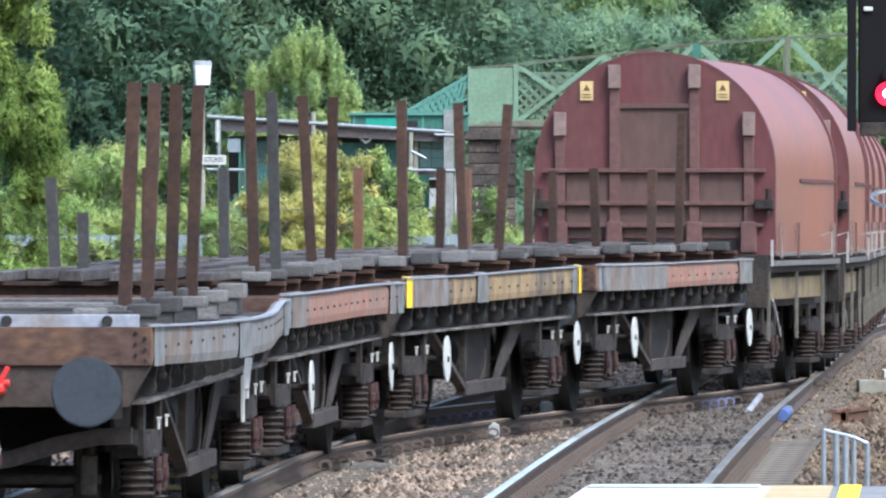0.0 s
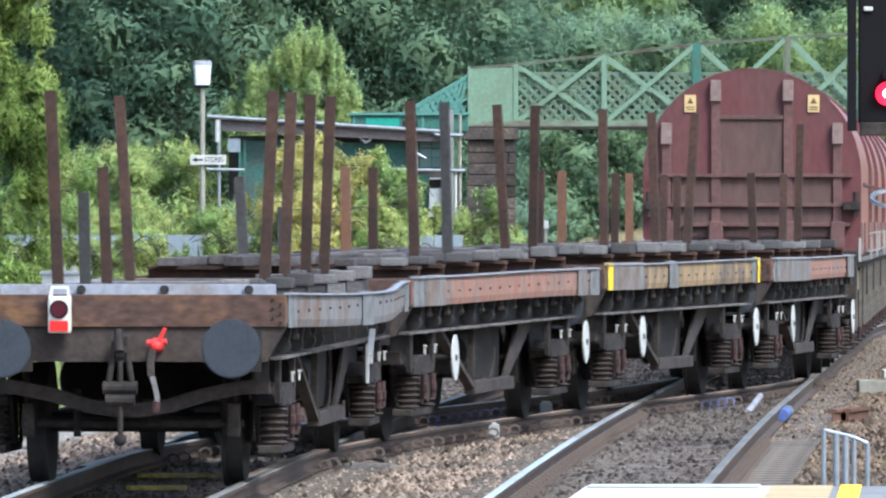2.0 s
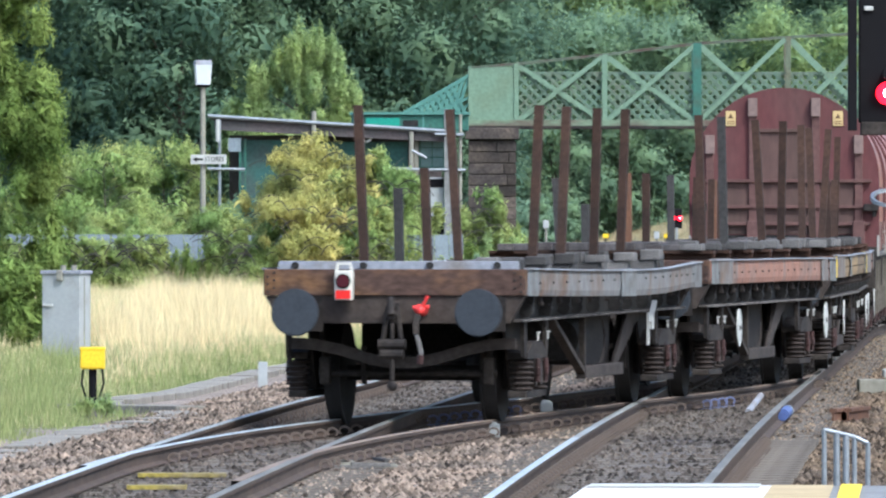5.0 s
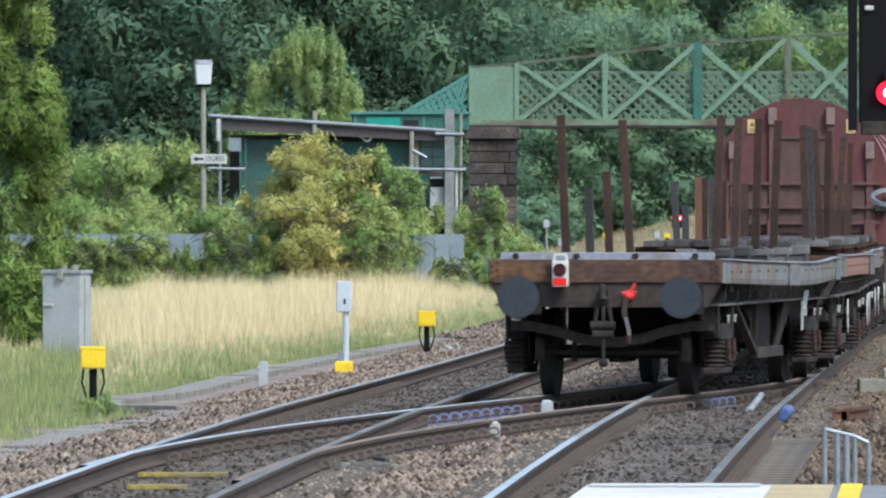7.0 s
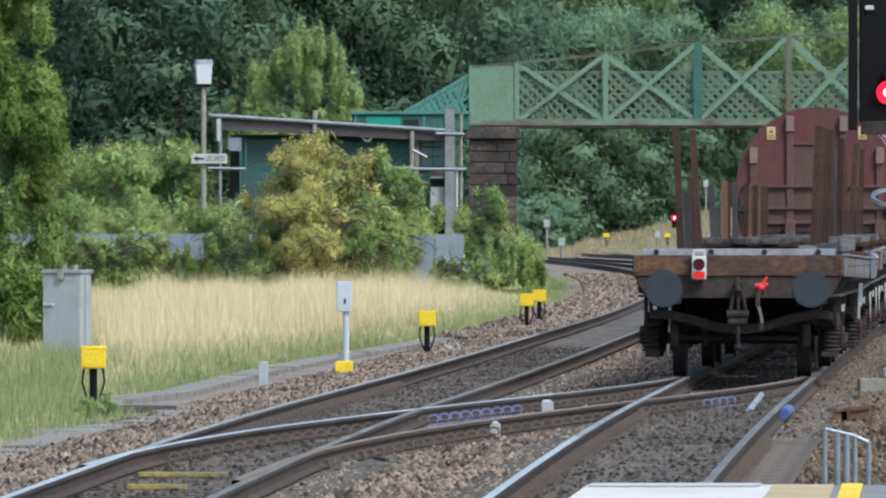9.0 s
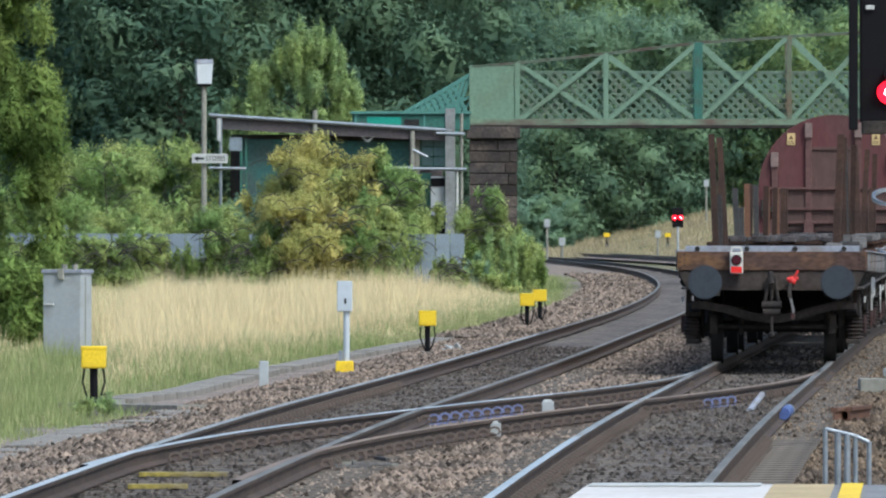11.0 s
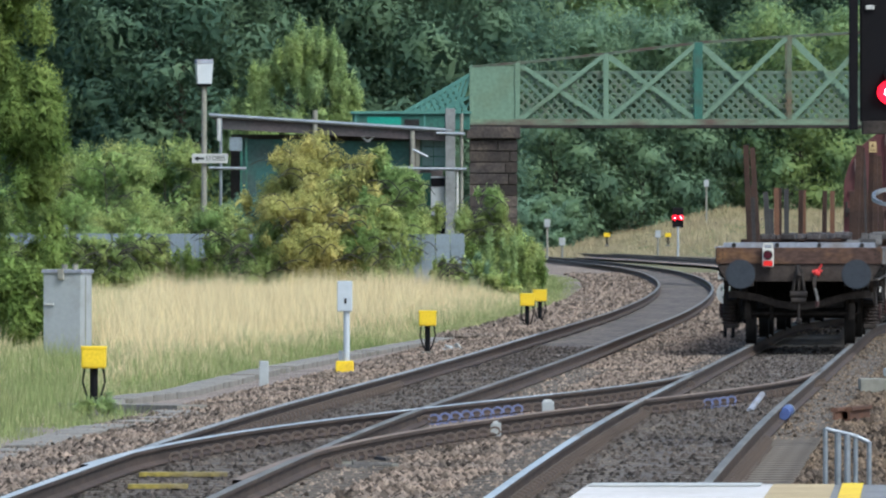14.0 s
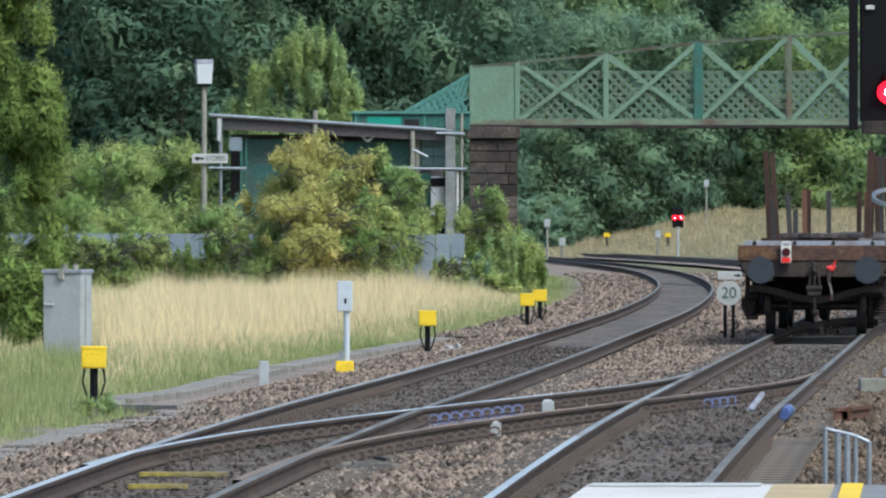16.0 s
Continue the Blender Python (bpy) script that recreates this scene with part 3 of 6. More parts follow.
def side_panel(parent, s, mat, bow, patches, ends=M_SIDE_END):
    """A low steel drop side, dented outwards; its ends are bare grey plates."""
    n = 24
    y0, y1 = -5.8, 5.8
    bm = B()
    rows = []
    for i in range(n + 1):
        y = y0 + (y1 - y0) * i / n
        o = bow(i / n)
        x = s * (1.235 + o)
        dz = -0.26 * o
        rows.append([bm.verts.new(p) for p in ((x - s * 0.05, y, 1.2 + dz), (x, y, 1.205 + dz), (x + s * 0.012, y, 1.26 + dz), (x + s * 0.012, y, 1.4 + dz), (x, y, 1.45 + dz), (x - s * 0.05, y, 1.45 + dz))])
    for a, b in zip(rows[:-1], rows[1:]):
        for i in range(6):
            bm.faces.new((a[i], a[(i + 1) % 6], b[(i + 1) % 6], b[i]))
    bm.faces.new(rows[0]), bm.faces.new(rows[-1])
    panel = part("side_panel", bm, mat, parent)
    # The lip's pale colour paints the highlight along the panel's top edge.
    lip = [(s * (1.245 + bow(i / n)), y0 + (y1 - y0) * i / n, 1.455 - 0.26 * bow(i / n)) for i in range(n + 1)]
    part("top_lip", ribbon(B(), lip, 0.05, 0.014), M_GREY_END, panel, "pale top edge with painted highlight")
    bolt = mesh_of("bolt", box(B(), -0.006, 0.006, -0.02, 0.02, -0.009, 0.009), M_BLACK)
    for i in range(1, 18):
        f = i / 18
        x = s * (1.25 + bow(f))
        part("bolt", bolt, None, panel, at=pose(x, y0 + (y1 - y0) * f, 1.315))
    for rank, (f0, f1, m, lab) in enumerate([(0.0, 0.05, ends, "bare grey end plate"), (0.95, 1.0, ends, "bare grey end plate")] + patches):
        b2 = B()
        for k in range(6):
            fa, fb = f0 + (f1 - f0) * k / 6, f0 + (f1 - f0) * (k + 1) / 6
            vs = []
            for f in (fa, fb):
                o = bow(f)
                x, y, dz = s * (1.252 + 0.003 * rank + o), y0 + (y1 - y0) * f, -0.26 * o
                vs += [b2.verts.new((x, y, 1.2 + dz)), b2.verts.new((x, y, 1.464 + dz)), b2.verts.new((x - s * 0.06, y, 1.466 + 0.002 * rank + dz))]
            b2.faces.new((vs[0], vs[1], vs[4], vs[3]))
            b2.faces.new((vs[1], vs[2], vs[5], vs[4]))
        part("plate", b2, m, panel, lab)
    # rounded stanchion pockets and door springs in the dark recess under the drop side
    br = B()
    rod(br, (1.15, -0.06, 1.055), (1.15, 0.06, 1.055), 0.065, 12)
    prism(br, [(1.09, 1.04), (1.2, 1.06), (1.225, 1.19), (1.09, 1.19)], "y", -0.035, 0.035)
    me = mesh_of("hinge_bracket", br, M_BLACK)
    knob = mesh_of("door_catch", rod(box(B(), 1.2, 1.235, -0.02, 0.02, 1.1, 1.2, 0.006), (1.2, 0, 1.12), (1.245, 0, 1.12), 0.022, 8), M_BEAM)
    for i in range(10):
        y = -5.2 + 10.4 * i / 9 + random.uniform(-0.22, 0.22)
        part("hinge_bracket", me, None, parent, at=pose(0, y, 0) @ Matrix.Diagonal((s, 1, 1, 1)))
        part("door_catch", knob, None, parent, at=pose(0, y + 0.4, 0) @ Matrix.Diagonal((s, 1, 1, 1)))


def flat_wagon(label, side_mat, bow, patches, posts, bolsters, tail, ends=M_SIDE_END, discs=True):
    w = thing("flat_wagon", label, "railway wagon", "flat wagons of the train")
    bm = B()
    prism(bm, [(-1.23, 1.2), (-1.09, 0.945), (1.09, 0.945), (1.23, 1.2)], "y", -5.85, -5.7)
    part("headstock", bm, M_HEAD, w, "dirty brown headstock plate")
    bm = B()
    prism(bm, [(-1.23, 1.2), (-1.09, 0.945), (1.09, 0.945), (1.23, 1.2)], "y", 5.7, 5.85)
    part("headstock", bm, M_HEAD, w)
    for e in (-1, 1):
        bm = box(B(), -1.235, 1.235, e * 5.83 - 0.045, e * 5.83 + 0.045, 1.205, 1.45, 0.008)
        ep = part("end_plank", bm, M_RUST_END, w, "rust-brown end plank")
        for s in (-1, 1):
            for i in range(6):
                rodm = rod(B(), (s * (1.2 - 0.06 * (i % 2)), e * 5.87, 1.24 + 0.035 * i), (s * (1.2 - 0.06 * (i % 2)), e * 5.89, 1.24 + 0.035 * i), 0.012, 6)
                part("rivet", rodm, M_BLACK, ep)
        if e > 0 or not tail:
            continue
        bm = box(B(), -1.14, 1.14, e * 5.6 - 0.02, e * 5.6 + 0.02, 1.42, 1.525, 0.006)
        up = part("end_upstand", bm, M_GREY_END, w, "pale grey folded steel upstand")
        for x in (-0.98, -0.33, 0.3, 0.94):
            part("bung", rod(B(), (x, e * 5.62, 1.485), (x, e * 5.66, 1.485), 0.034, 12), M_BLACK, up)
    for s in (-1, 1):
        bm = B()
        part("solebar_web", box(B(), s * 1.07 - 0.02, s * 1.07 + 0.02, -5.7, 5.7, 0.98, 1.2), M_BLACK, w)
        box(bm, s * 0.5 - 0.05, s * 0.5 + 0.05, -5.7, 5.7, 0.95, 1.3)
        part("inner_beam", bm, M_FRAME, w)
        part("solebar_flange", box(B(), s * 1.12 - 0.07, s * 1.12 + 0.07, -5.7, 5.7, 0.955, 0.978, 0.004), M_LEDGE, w, "dusty lower edge of the solebar")
        truss(w, s)
        side_panel(w, s, side_mat, bow if s > 0 else (lambda f: 0.0), patches, ends)
    plank = mesh_of("deck_plank", box(B(), -1.18, 1.18, -0.137, 0.137, 1.27, 1.345, 0.006), M_DECK)
    for i in range(41):
        part("deck_plank", plank, None, w, at=pose(0, -5.6 + 0.28 * i, random.uniform(-0.004, 0.004)))
    for y, z, mat in bolsters:
        bm = B()
        if mat is M_TIMBER:
            box(bm, -1.1, 1.05, -0.13, 0.13, 0, z, 0.012)
        else:
            prism(bm, [(-0.1, 0), (0.1, 0), (0.1, 0.03), (0.02, 0.03), (0.02, z - 0.03), (0.1, z - 0.03), (0.1, z), (-0.1, z), (-0.1, z - 0.03), (-0.02, z - 0.03), (-0.02, 0.03), (-0.1, 0.03)], "x", -1.2, 1.2)
        bo = part("bolster", bm, mat, w, at=pose(random.uniform(-0.03, 0.03), y, 1.35))
        for dx, dy in ((0.0, 0.0), (-0.24, random.uniform(-0.1, 0.1)), (-0.1, 0.75)):
            if random.random() < 0.18:
                continue
            hb = random.uniform(0.07, 0.11)
            x0 = 1.0 + dx + random.uniform(-0.03, 0.03)
            bl = box(B(), x0 - 0.1, x0 + 0.1, dy - 0.15, dy + 0.15, 0.0 if dy > 0.5 else z, z + hb if dy < 0.5 else z + hb * 0.6, 0.014)
            part("timber_block", bl, M_TIMBER, bo, "grey weathered timber block")
        if mat is not M_TIMBER:
            # loose bearers lie across the bolsters from end to end
            for k in range(4):
                x0 = -0.9 + 0.48 * k + random.uniform(-0.12, 0.12)
                part("bearer", box(B(), x0 - 0.09, x0 + 0.09, -0.2, 1.9, z, z + 0.06 + random.uniform(0, 0.03), 0.01), M_DECK, bo, "dark loose timber bearer")
    for x, y, h, mat, lean in posts:
        stanchion(w, x, y, 1.33, h, mat, lean)
    for y in (-4.5, 4.5):
        wheelset(w, y)
        suspension(w, y)
    for e in (-1, 1):
        for x in (-0.865, 0.865):
            buffer(w, x, e)
    # brake gear: bowed cross beam, rods and hangers ahead of the wheels
    for e in (-1, 1):
        bm = B()
        y = e * 5.3
        pts = [(-1.07, 0.75), (-0.85, 0.74), (-0.6, 0.69), (-0.3, 0.6), (-0.1, 0.57), (0.1, 0.57), (0.3, 0.6), (0.6, 0.69), (0.85, 0.74), (1.07, 0.75)]
        ribbon(bm, [(a, y, b) for a, b in pts], 0.14, 0.105)
        part("end_beam", bm, M_BEAM, w, "bowed steel beam below the headstock")
        bm = B()
        rod(bm, (-0.85, e * 5.05, 0.46), (0.85, e * 5.05, 0.46), 0.032, 10)
        for x in (-0.42, 0.72):
            rod(bm, (x, e * 5.05, 0.36), (x, e * 5.05, 0.72), 0.03, 8)
        part("brake_beam", bm, M_FRAME, w)
        bm = B()
        box(bm, -0.05, 0.05, e * 5.85 - 0.03, e * 5.85 + 0.03, 1.0, 1.14, 0.01)
        rod(bm, (-0.02, e * 5.95, 1.18), (0.0, e * 6.05, 1.02), 0.035, 10)
        rod(bm, (0.0, e * 5.85, 1.05), (0.0, e * 6.04, 1.03), 0.045, 10)
        hook = part("draw_hook", bm, M_FRAME, w, "steel drawhook with hanging screw coupling")
        bm = B()
        for x in (-0.07, 0.07):
            rod(bm, (x * 0.6, e * 5.98, 1.1), (x * 1.3, e * 6.0, 0.76), 0.024, 8)
        rod(bm, (-0.13, e * 6.0, 0.75), (0.13, e * 6.0, 0.75), 0.05, 10)
        rod(bm, (-0.11, e * 6.0, 0.66), (0.11, e * 6.0, 0.66), 0.05, 10)
        rod(bm, (0, e * 6.0, 0.95), (0, e * 6.0, 0.4), 0.02, 8)
        bmesh.ops.create_icosphere(bm, subdivisions=2, radius=0.05, matrix=Matrix.Translation((0, e * 6.0, 0.36)))
        part("screw_coupling", bm, M_FRAME, hook)
    bm = B()
    box(bm, -0.66, 0.66, -3.75, -3.7, 0.62, 1.2)
    part("end_bulkhead", bm, M_BLACK, w)
    bm = B()
    box(bm, -0.3, 0.3, -3.3, 3.3, 0.75, 1.2)
    rod(bm, (0.45, -0.9, 0.72), (0.45, 0.9, 0.72), 0.24, 20)
    rod(bm, (-0.45, -0.9, 0.72), (-0.45, 0.9, 0.72), 0.24, 20)
    part("brake_reservoir", bm, M_BLACK, w)
    # brake pipe cock and hose at the rear
    bm = B()
    rod(bm, (0.27, -5.86, 1.06), (0.27, -6.02, 1.08), 0.05, 12)
    bmesh.ops.create_icosphere(bm, subdivisions=2, radius=0.052, matrix=Matrix.Translation((0.27, -6.01, 1.07)))
    rod(bm, (0.29, -6.03, 1.1), (0.345, -6.04, 1.2), 0.017, 8)
    rod(bm, (0.2, -6.0, 1.09), (0.35, -6.0, 1.1), 0.022, 8)
    part("brake_cock", bm, M_HOSE if tail else M_FRAME, w, "red brake pipe cock" if tail else "")
    hose = part("brake_hose", ribbon(B(), [(0.25, -6.03, 1.03), (0.235, -6.06, 0.93), (0.24, -6.08, 0.84)], 0.05, 0.05, (0, 1, 0)), M_FRAME, w)
    part("hose_end", ribbon(B(), [(0.24, -6.08, 0.86), (0.265, -6.08, 0.78), (0.285, -6.06, 0.68), (0.28, -6.05, 0.62)], 0.034, 0.034, (0, 1, 0)), M_PIPE if tail else M_FRAME, hose, "pale worn hose")
    part("hose_coupling", rod(B(), (0.28, -6.05, 0.65), (0.27, -6.05, 0.57), 0.03, 8), M_DAMPER if tail else M_FRAME, hose)
    if discs:
        for s in (-1, 1):
            for y in (-3.45, 5.45):
                bm = B()
                rod(bm, (s * 1.27, y, 0.72), (s * 1.283, y, 0.72), 0.205, 28)
                part("handbrake_wheel", bm, M_WHITE, w, "white painted handbrake wheel")
                part("handbrake_shaft", rod(B(), (s * 1.1, y, 0.72), (s * 1.295, y, 0.72), 0.028, 10), M_FRAME, w)
    else:
        bm = B()
        box(bm, 1.21, 1.235, 2.57, 2.63, 0.62, 0.95, 0.006)
        bar(bm, (1.24, 2.6, 0.85), (1.24, 2.95, 1.06), 0.02, 0.05, (1, 0, 0))
        box(bm, 1.21, 1.25, 2.7, 2.85, 0.78, 0.9, 0.006)
        part("brake_lever_guide", bm, M_WHITE, w, "white painted brake lever guide")
    if tail:
        lamp = part("tail_lamp", box(B(), -0.545, -0.375, -6.02, -5.9, 1.16, 1.44, 0.02), M_LAMPBOX, w, "white tail lamp box with red lens")
        bm = ribbon(B(), [(-0.53, -5.96, 1.43), (-0.52, -5.96, 1.505), (-0.4, -5.96, 1.505), (-0.39, -5.96, 1.43)], 0.028, 0.028, (0, 1, 0))
        part("handle", bm, M_LAMPBOX, lamp)
        part("bezel", rod(B(), (-0.46, -6.015, 1.34), (-0.46, -6.03, 1.34), 0.07, 24), M_SIGNAL, lamp)
        part("lens", rod(B(), (-0.46, -6.02, 1.34), (-0.46, -6.045, 1.34), 0.058, 24), M_LAMP_RED, lamp, "dark red lens")
        part("reflector", box(B(), -0.53, -0.39, -6.026, -6.018, 1.175, 1.255), M_RED, lamp, "red reflective panel")
    return w


M_LAMPBOX = material("cream_lamp_paint", (0.5, 0.48, 0.42), 0.5, var=0.08, scale=8, fine=40)
M_HOSE = material("bright_red_hose_paint", (0.6, 0.035, 0.03), 0.45, var=0.1)


def hood_outline(w, z0, zs, rise, n=28):
    pts = [(-w, z0), (-w, zs)]
    for i in range(1, n):
        a = math.pi - math.pi * i / n
        pts.append((w * math.cos(a), zs + rise * math.sin(a)))
    return pts + [(w, zs), (w, z0)]


def hood_wagon():
    """A four-wheeled wagon for steel coils under a round-topped hood."""
    w = thing("hooded_coil_wagon", "maroon round-topped hooded steel coil wagon, dusty and scratched", "railway wagon", "hooded wagons of the train")
    E, REAR = 3.45, 3.97
    W, RISE, SPRING = 1.3, 1.27, 2.43
    out = hood_outline(W, 1.5, SPRING, RISE)
    bm = B()
    ring = [[bm.verts.new((p[0], y, p[1])) for p in out] for y in np.linspace(-REAR, E, 9)]
    for a, b in zip(ring[:-1], ring[1:]):
        for i in range(len(out) - 1):
            bm.faces.new((a[i], a[i + 1], b[i + 1], b[i]))
    part("hood", bm, M_HOOD_SIDE, w, "lighter red steel hood", smooth=True)
    for e in (-1, 1):
        L = E if e > 0 else REAR
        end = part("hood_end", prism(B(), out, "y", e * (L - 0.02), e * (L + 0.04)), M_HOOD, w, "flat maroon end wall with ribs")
        y = e * (L + 0.05)

        def slab(name, x0, x1, z0, z1, deep, mat, bevel=0.01, label=""):
            part(name, box(B(), x0, x1, min(y - e * 0.012, y + e * deep), max(y - e * 0.012, y + e * deep), z0, z1, bevel), mat, end, label)
        rim = hood_outline(W + 0.012, 1.5, SPRING, RISE + 0.012)
        part("rim", ribbon(B(), [(p[0], y - e * 0.05, p[1]) for p in rim], 0.03, 0.09, (0, 1, 0)), M_HOOD, end)
        for x, top in ((-0.44, 3.58), (0.44, 3.58), (-1.04, 3.06), (1.04, 3.06)):
            slab("rib", x - 0.055, x + 0.055, 1.48, top - 0.2, 0.05, M_RIB, 0.01, "dusty vertical rib")
            slab("rib_cap", x - 0.065, x + 0.065, top - 0.26, top, 0.09, M_RIBCAP, 0.012)
            slab("rib_foot", x - 0.085, x + 0.085, 1.52, 1.86, 0.1, M_RIB, 0.015)
        slab("cross_bar", -0.4, 0.4, 3.1, 3.15, 0.04, M_HOOD_DIRT, 0.006)
        for z, half in ((2.42, 1.22), (2.06, 1.2), (1.82, 1.2)):
            slab("cross_bar", -half, half, z - 0.022, z + 0.022, 0.075, M_RIB, 0.006)
        for x0, x1, z1 in ((-0.385, 0.385, 3.09), (-0.97, -0.5, 2.39), (0.5, 0.97, 2.39)):
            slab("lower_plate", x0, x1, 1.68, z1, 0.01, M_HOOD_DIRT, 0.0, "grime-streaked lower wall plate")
        for x0, x1 in ((-0.93, -0.56), (-0.3, 0.3), (0.56, 0.93)):
            slab("drain_slot", x0, x1, 1.56, 1.66, 0.008, M_BLACK, 0.0)
        for s in (-1, 1):
            cx, z0 = s * 0.75, 3.19
            lab = part("warning_label", box(B(), cx - 0.07, cx + 0.07, min(y, y + e * 0.01), max(y, y + e * 0.01), z0, z0 + 0.21), M_LABEL, end, "pale yellow warning label")
            yy = y + e * 0.013
            part("warning_triangle", prism(B(), [(cx - 0.04, z0 + 0.105), (cx + 0.04, z0 + 0.105), (cx, z0 + 0.175)], "y", yy - 0.002, yy + 0.002), M_LABEL_INK, lab)
            for i in range(2):
                part("lettering_bar", box(B(), cx - 0.05, cx + 0.05, yy - 0.002, yy + 0.002, z0 + 0.025 + 0.03 * i, z0 + 0.038 + 0.03 * i), M_LABEL_INK, lab)
            bm = B()
            box(bm, s * 1.2 - 0.09, s * 1.2 + 0.12, min(y, y + e * 0.14), max(y, y + e * 0.14), 2.0, 2.1, 0.01)
            rod(bm, (s * 1.26, y + e * 0.09, 1.92), (s * 1.26, y + e * 0.09, 2.22), 0.03, 8)
            part("latch", bm, M_FRAME, end)
    bm = B()
    box(bm, -1.28, 1.28, -4.25, 4.25, 1.3, 1.44, 0.01)
    for s in (-1, 1):
        box(bm, s * 1.1 - 0.04, s * 1.1 + 0.04, -4.25, 4.25, 0.92, 1.3)
    part("underframe", bm, M_FRAME, w)
    for s in (-1, 1):
        part("seam_bar", box(B(), s * 1.3 - 0.012, s * 1.3 + 0.022, -0.9, 3.3, 2.3, 2.34, 0.005), M_HOOD, w)
        part("side_rail", box(B(), s * 1.31 - 0.02, s * 1.31 + 0.02, -3.9, 3.9, 1.37, 1.43, 0.006), M_TIMBER, w, "grey steel side rail")
        part("side_rail", box(B(), s * 1.3 - 0.02, s * 1.3 + 0.02, -3.6, 3.6, 1.48, 1.52, 0.006), M_TIMBER, w)
        part("solebar_panel", box(B(), s * 1.2 - 0.015, s * 1.2 + 0.015, -3.7, 2.6, 1.0, 1.24, 0.006), M_SOLEPANEL, w, "ochre-stained solebar panel")
        for y in (-3.3, -1.3, 3.1):
            part("strap", box(B(), s * 1.33 - 0.012, s * 1.33 + 0.012, y - 0.03, y + 0.03, 1.45, 1.85, 0.005), M_RIBCAP if y != -1.3 else M_RIB, w)
        for y in (1.6, 3.7):
            part("grab_handle", ribbon(B(), [(s * 1.31, y, 1.7), (s * 1.44, y, 1.74), (s * 1.44, y, 1.5), (s * 1.31, y, 1.48)], 0.02, 0.02, (0, 1, 0)), M_PALEBAR, w, "pale grab handle")
        part("marker_bar", box(B(), s * 1.3, s * 1.33, -4.265, -4.245, 1.37, 1.66, 0.004), M_PALEBAR, w, "pale corner bar")
        part("brake_lever", ribbon(B(), [(s * 1.22, -3.2, 1.0), (s * 1.26, -2.9, 0.7), (s * 1.26, -2.7, 0.6)], 0.02, 0.05, (0, 1, 0)), M_PALEBAR, w, "pale painted brake lever")
        for y in (-4.15, -0.9, 2.3):
            part("upright_bar", box(B(), s * 1.27 - 0.02, s * 1.27 + 0.015, y - 0.03, y + 0.03, 0.55, 1.32, 0.005), M_GRIMEBAR, w, "grimy pale upright bar")
    for e in (-1, 1):
        part("headstock", box(B(), -1.28, 1.28, e * 4.3 - 0.05, e * 4.3 + 0.05, 0.92, 1.5, 0.01), M_FRAME, w)
        for x in (-0.865, 0.865):
            bm = B()
            rod(bm, (x, e * 4.3, 1.05), (x, e * 4.77, 1.05), 0.1, 16)
            rod(bm, (x, e * 4.75, 1.05), (x, e * 4.8, 1.05), 0.22, 28)
            part("buffer", bm, M_BUFFER, w)
        wheelset(w, e * 2.75)
        suspension(w, e * 2.75, M_FRAME)
    return w


M_GRIMEBAR = material("grimy_pale_bar", (0.11, 0.1, 0.082), 0.8, var=0.3, scale=5, fine=20)
M_PALEBAR = material("dirty_white_bar", (0.27, 0.26, 0.24), 0.7, var=0.2)
M_RIBCAP = material("pale_dusty_rib_cap", (0.19, 0.135, 0.12), 0.85, var=0.2, scale=3, fine=14)
M_LABEL_INK = material("brown_label_ink", (0.12, 0.07, 0.04), 0.7, var=0.1)
M_LABEL = material("pale_yellow_label", (0.5, 0.37, 0.17), 0.6, var=0.08)
M_SOLEPANEL = material("ochre_stained_solebar", (0.17, 0.13, 0.07), 0.8, var=0.35, scale=2, fine=12, tint=(0.08, 0.065, 0.05))


def bow_a(f):
    return 0.2 * math.sin(math.pi * f) ** 1.5 + 0.1 * f * f + 0.015 * math.sin(11 * f)


def bow_b(f):
    return 0.03 * math.sin(math.pi * f) + 0.1 * f ** 3 + 0.012 * math.sin(7 * f)


def bow_c(f):
    return 0.03 * math.sin(math.pi * f) + 0.012 * math.sin(7 * f)


P, O, S = M_RUST_POST, M_RUST_ORANGE, M_GREY_POST
TALL, SHORT = 1.68, 1.08
TRAIN = []


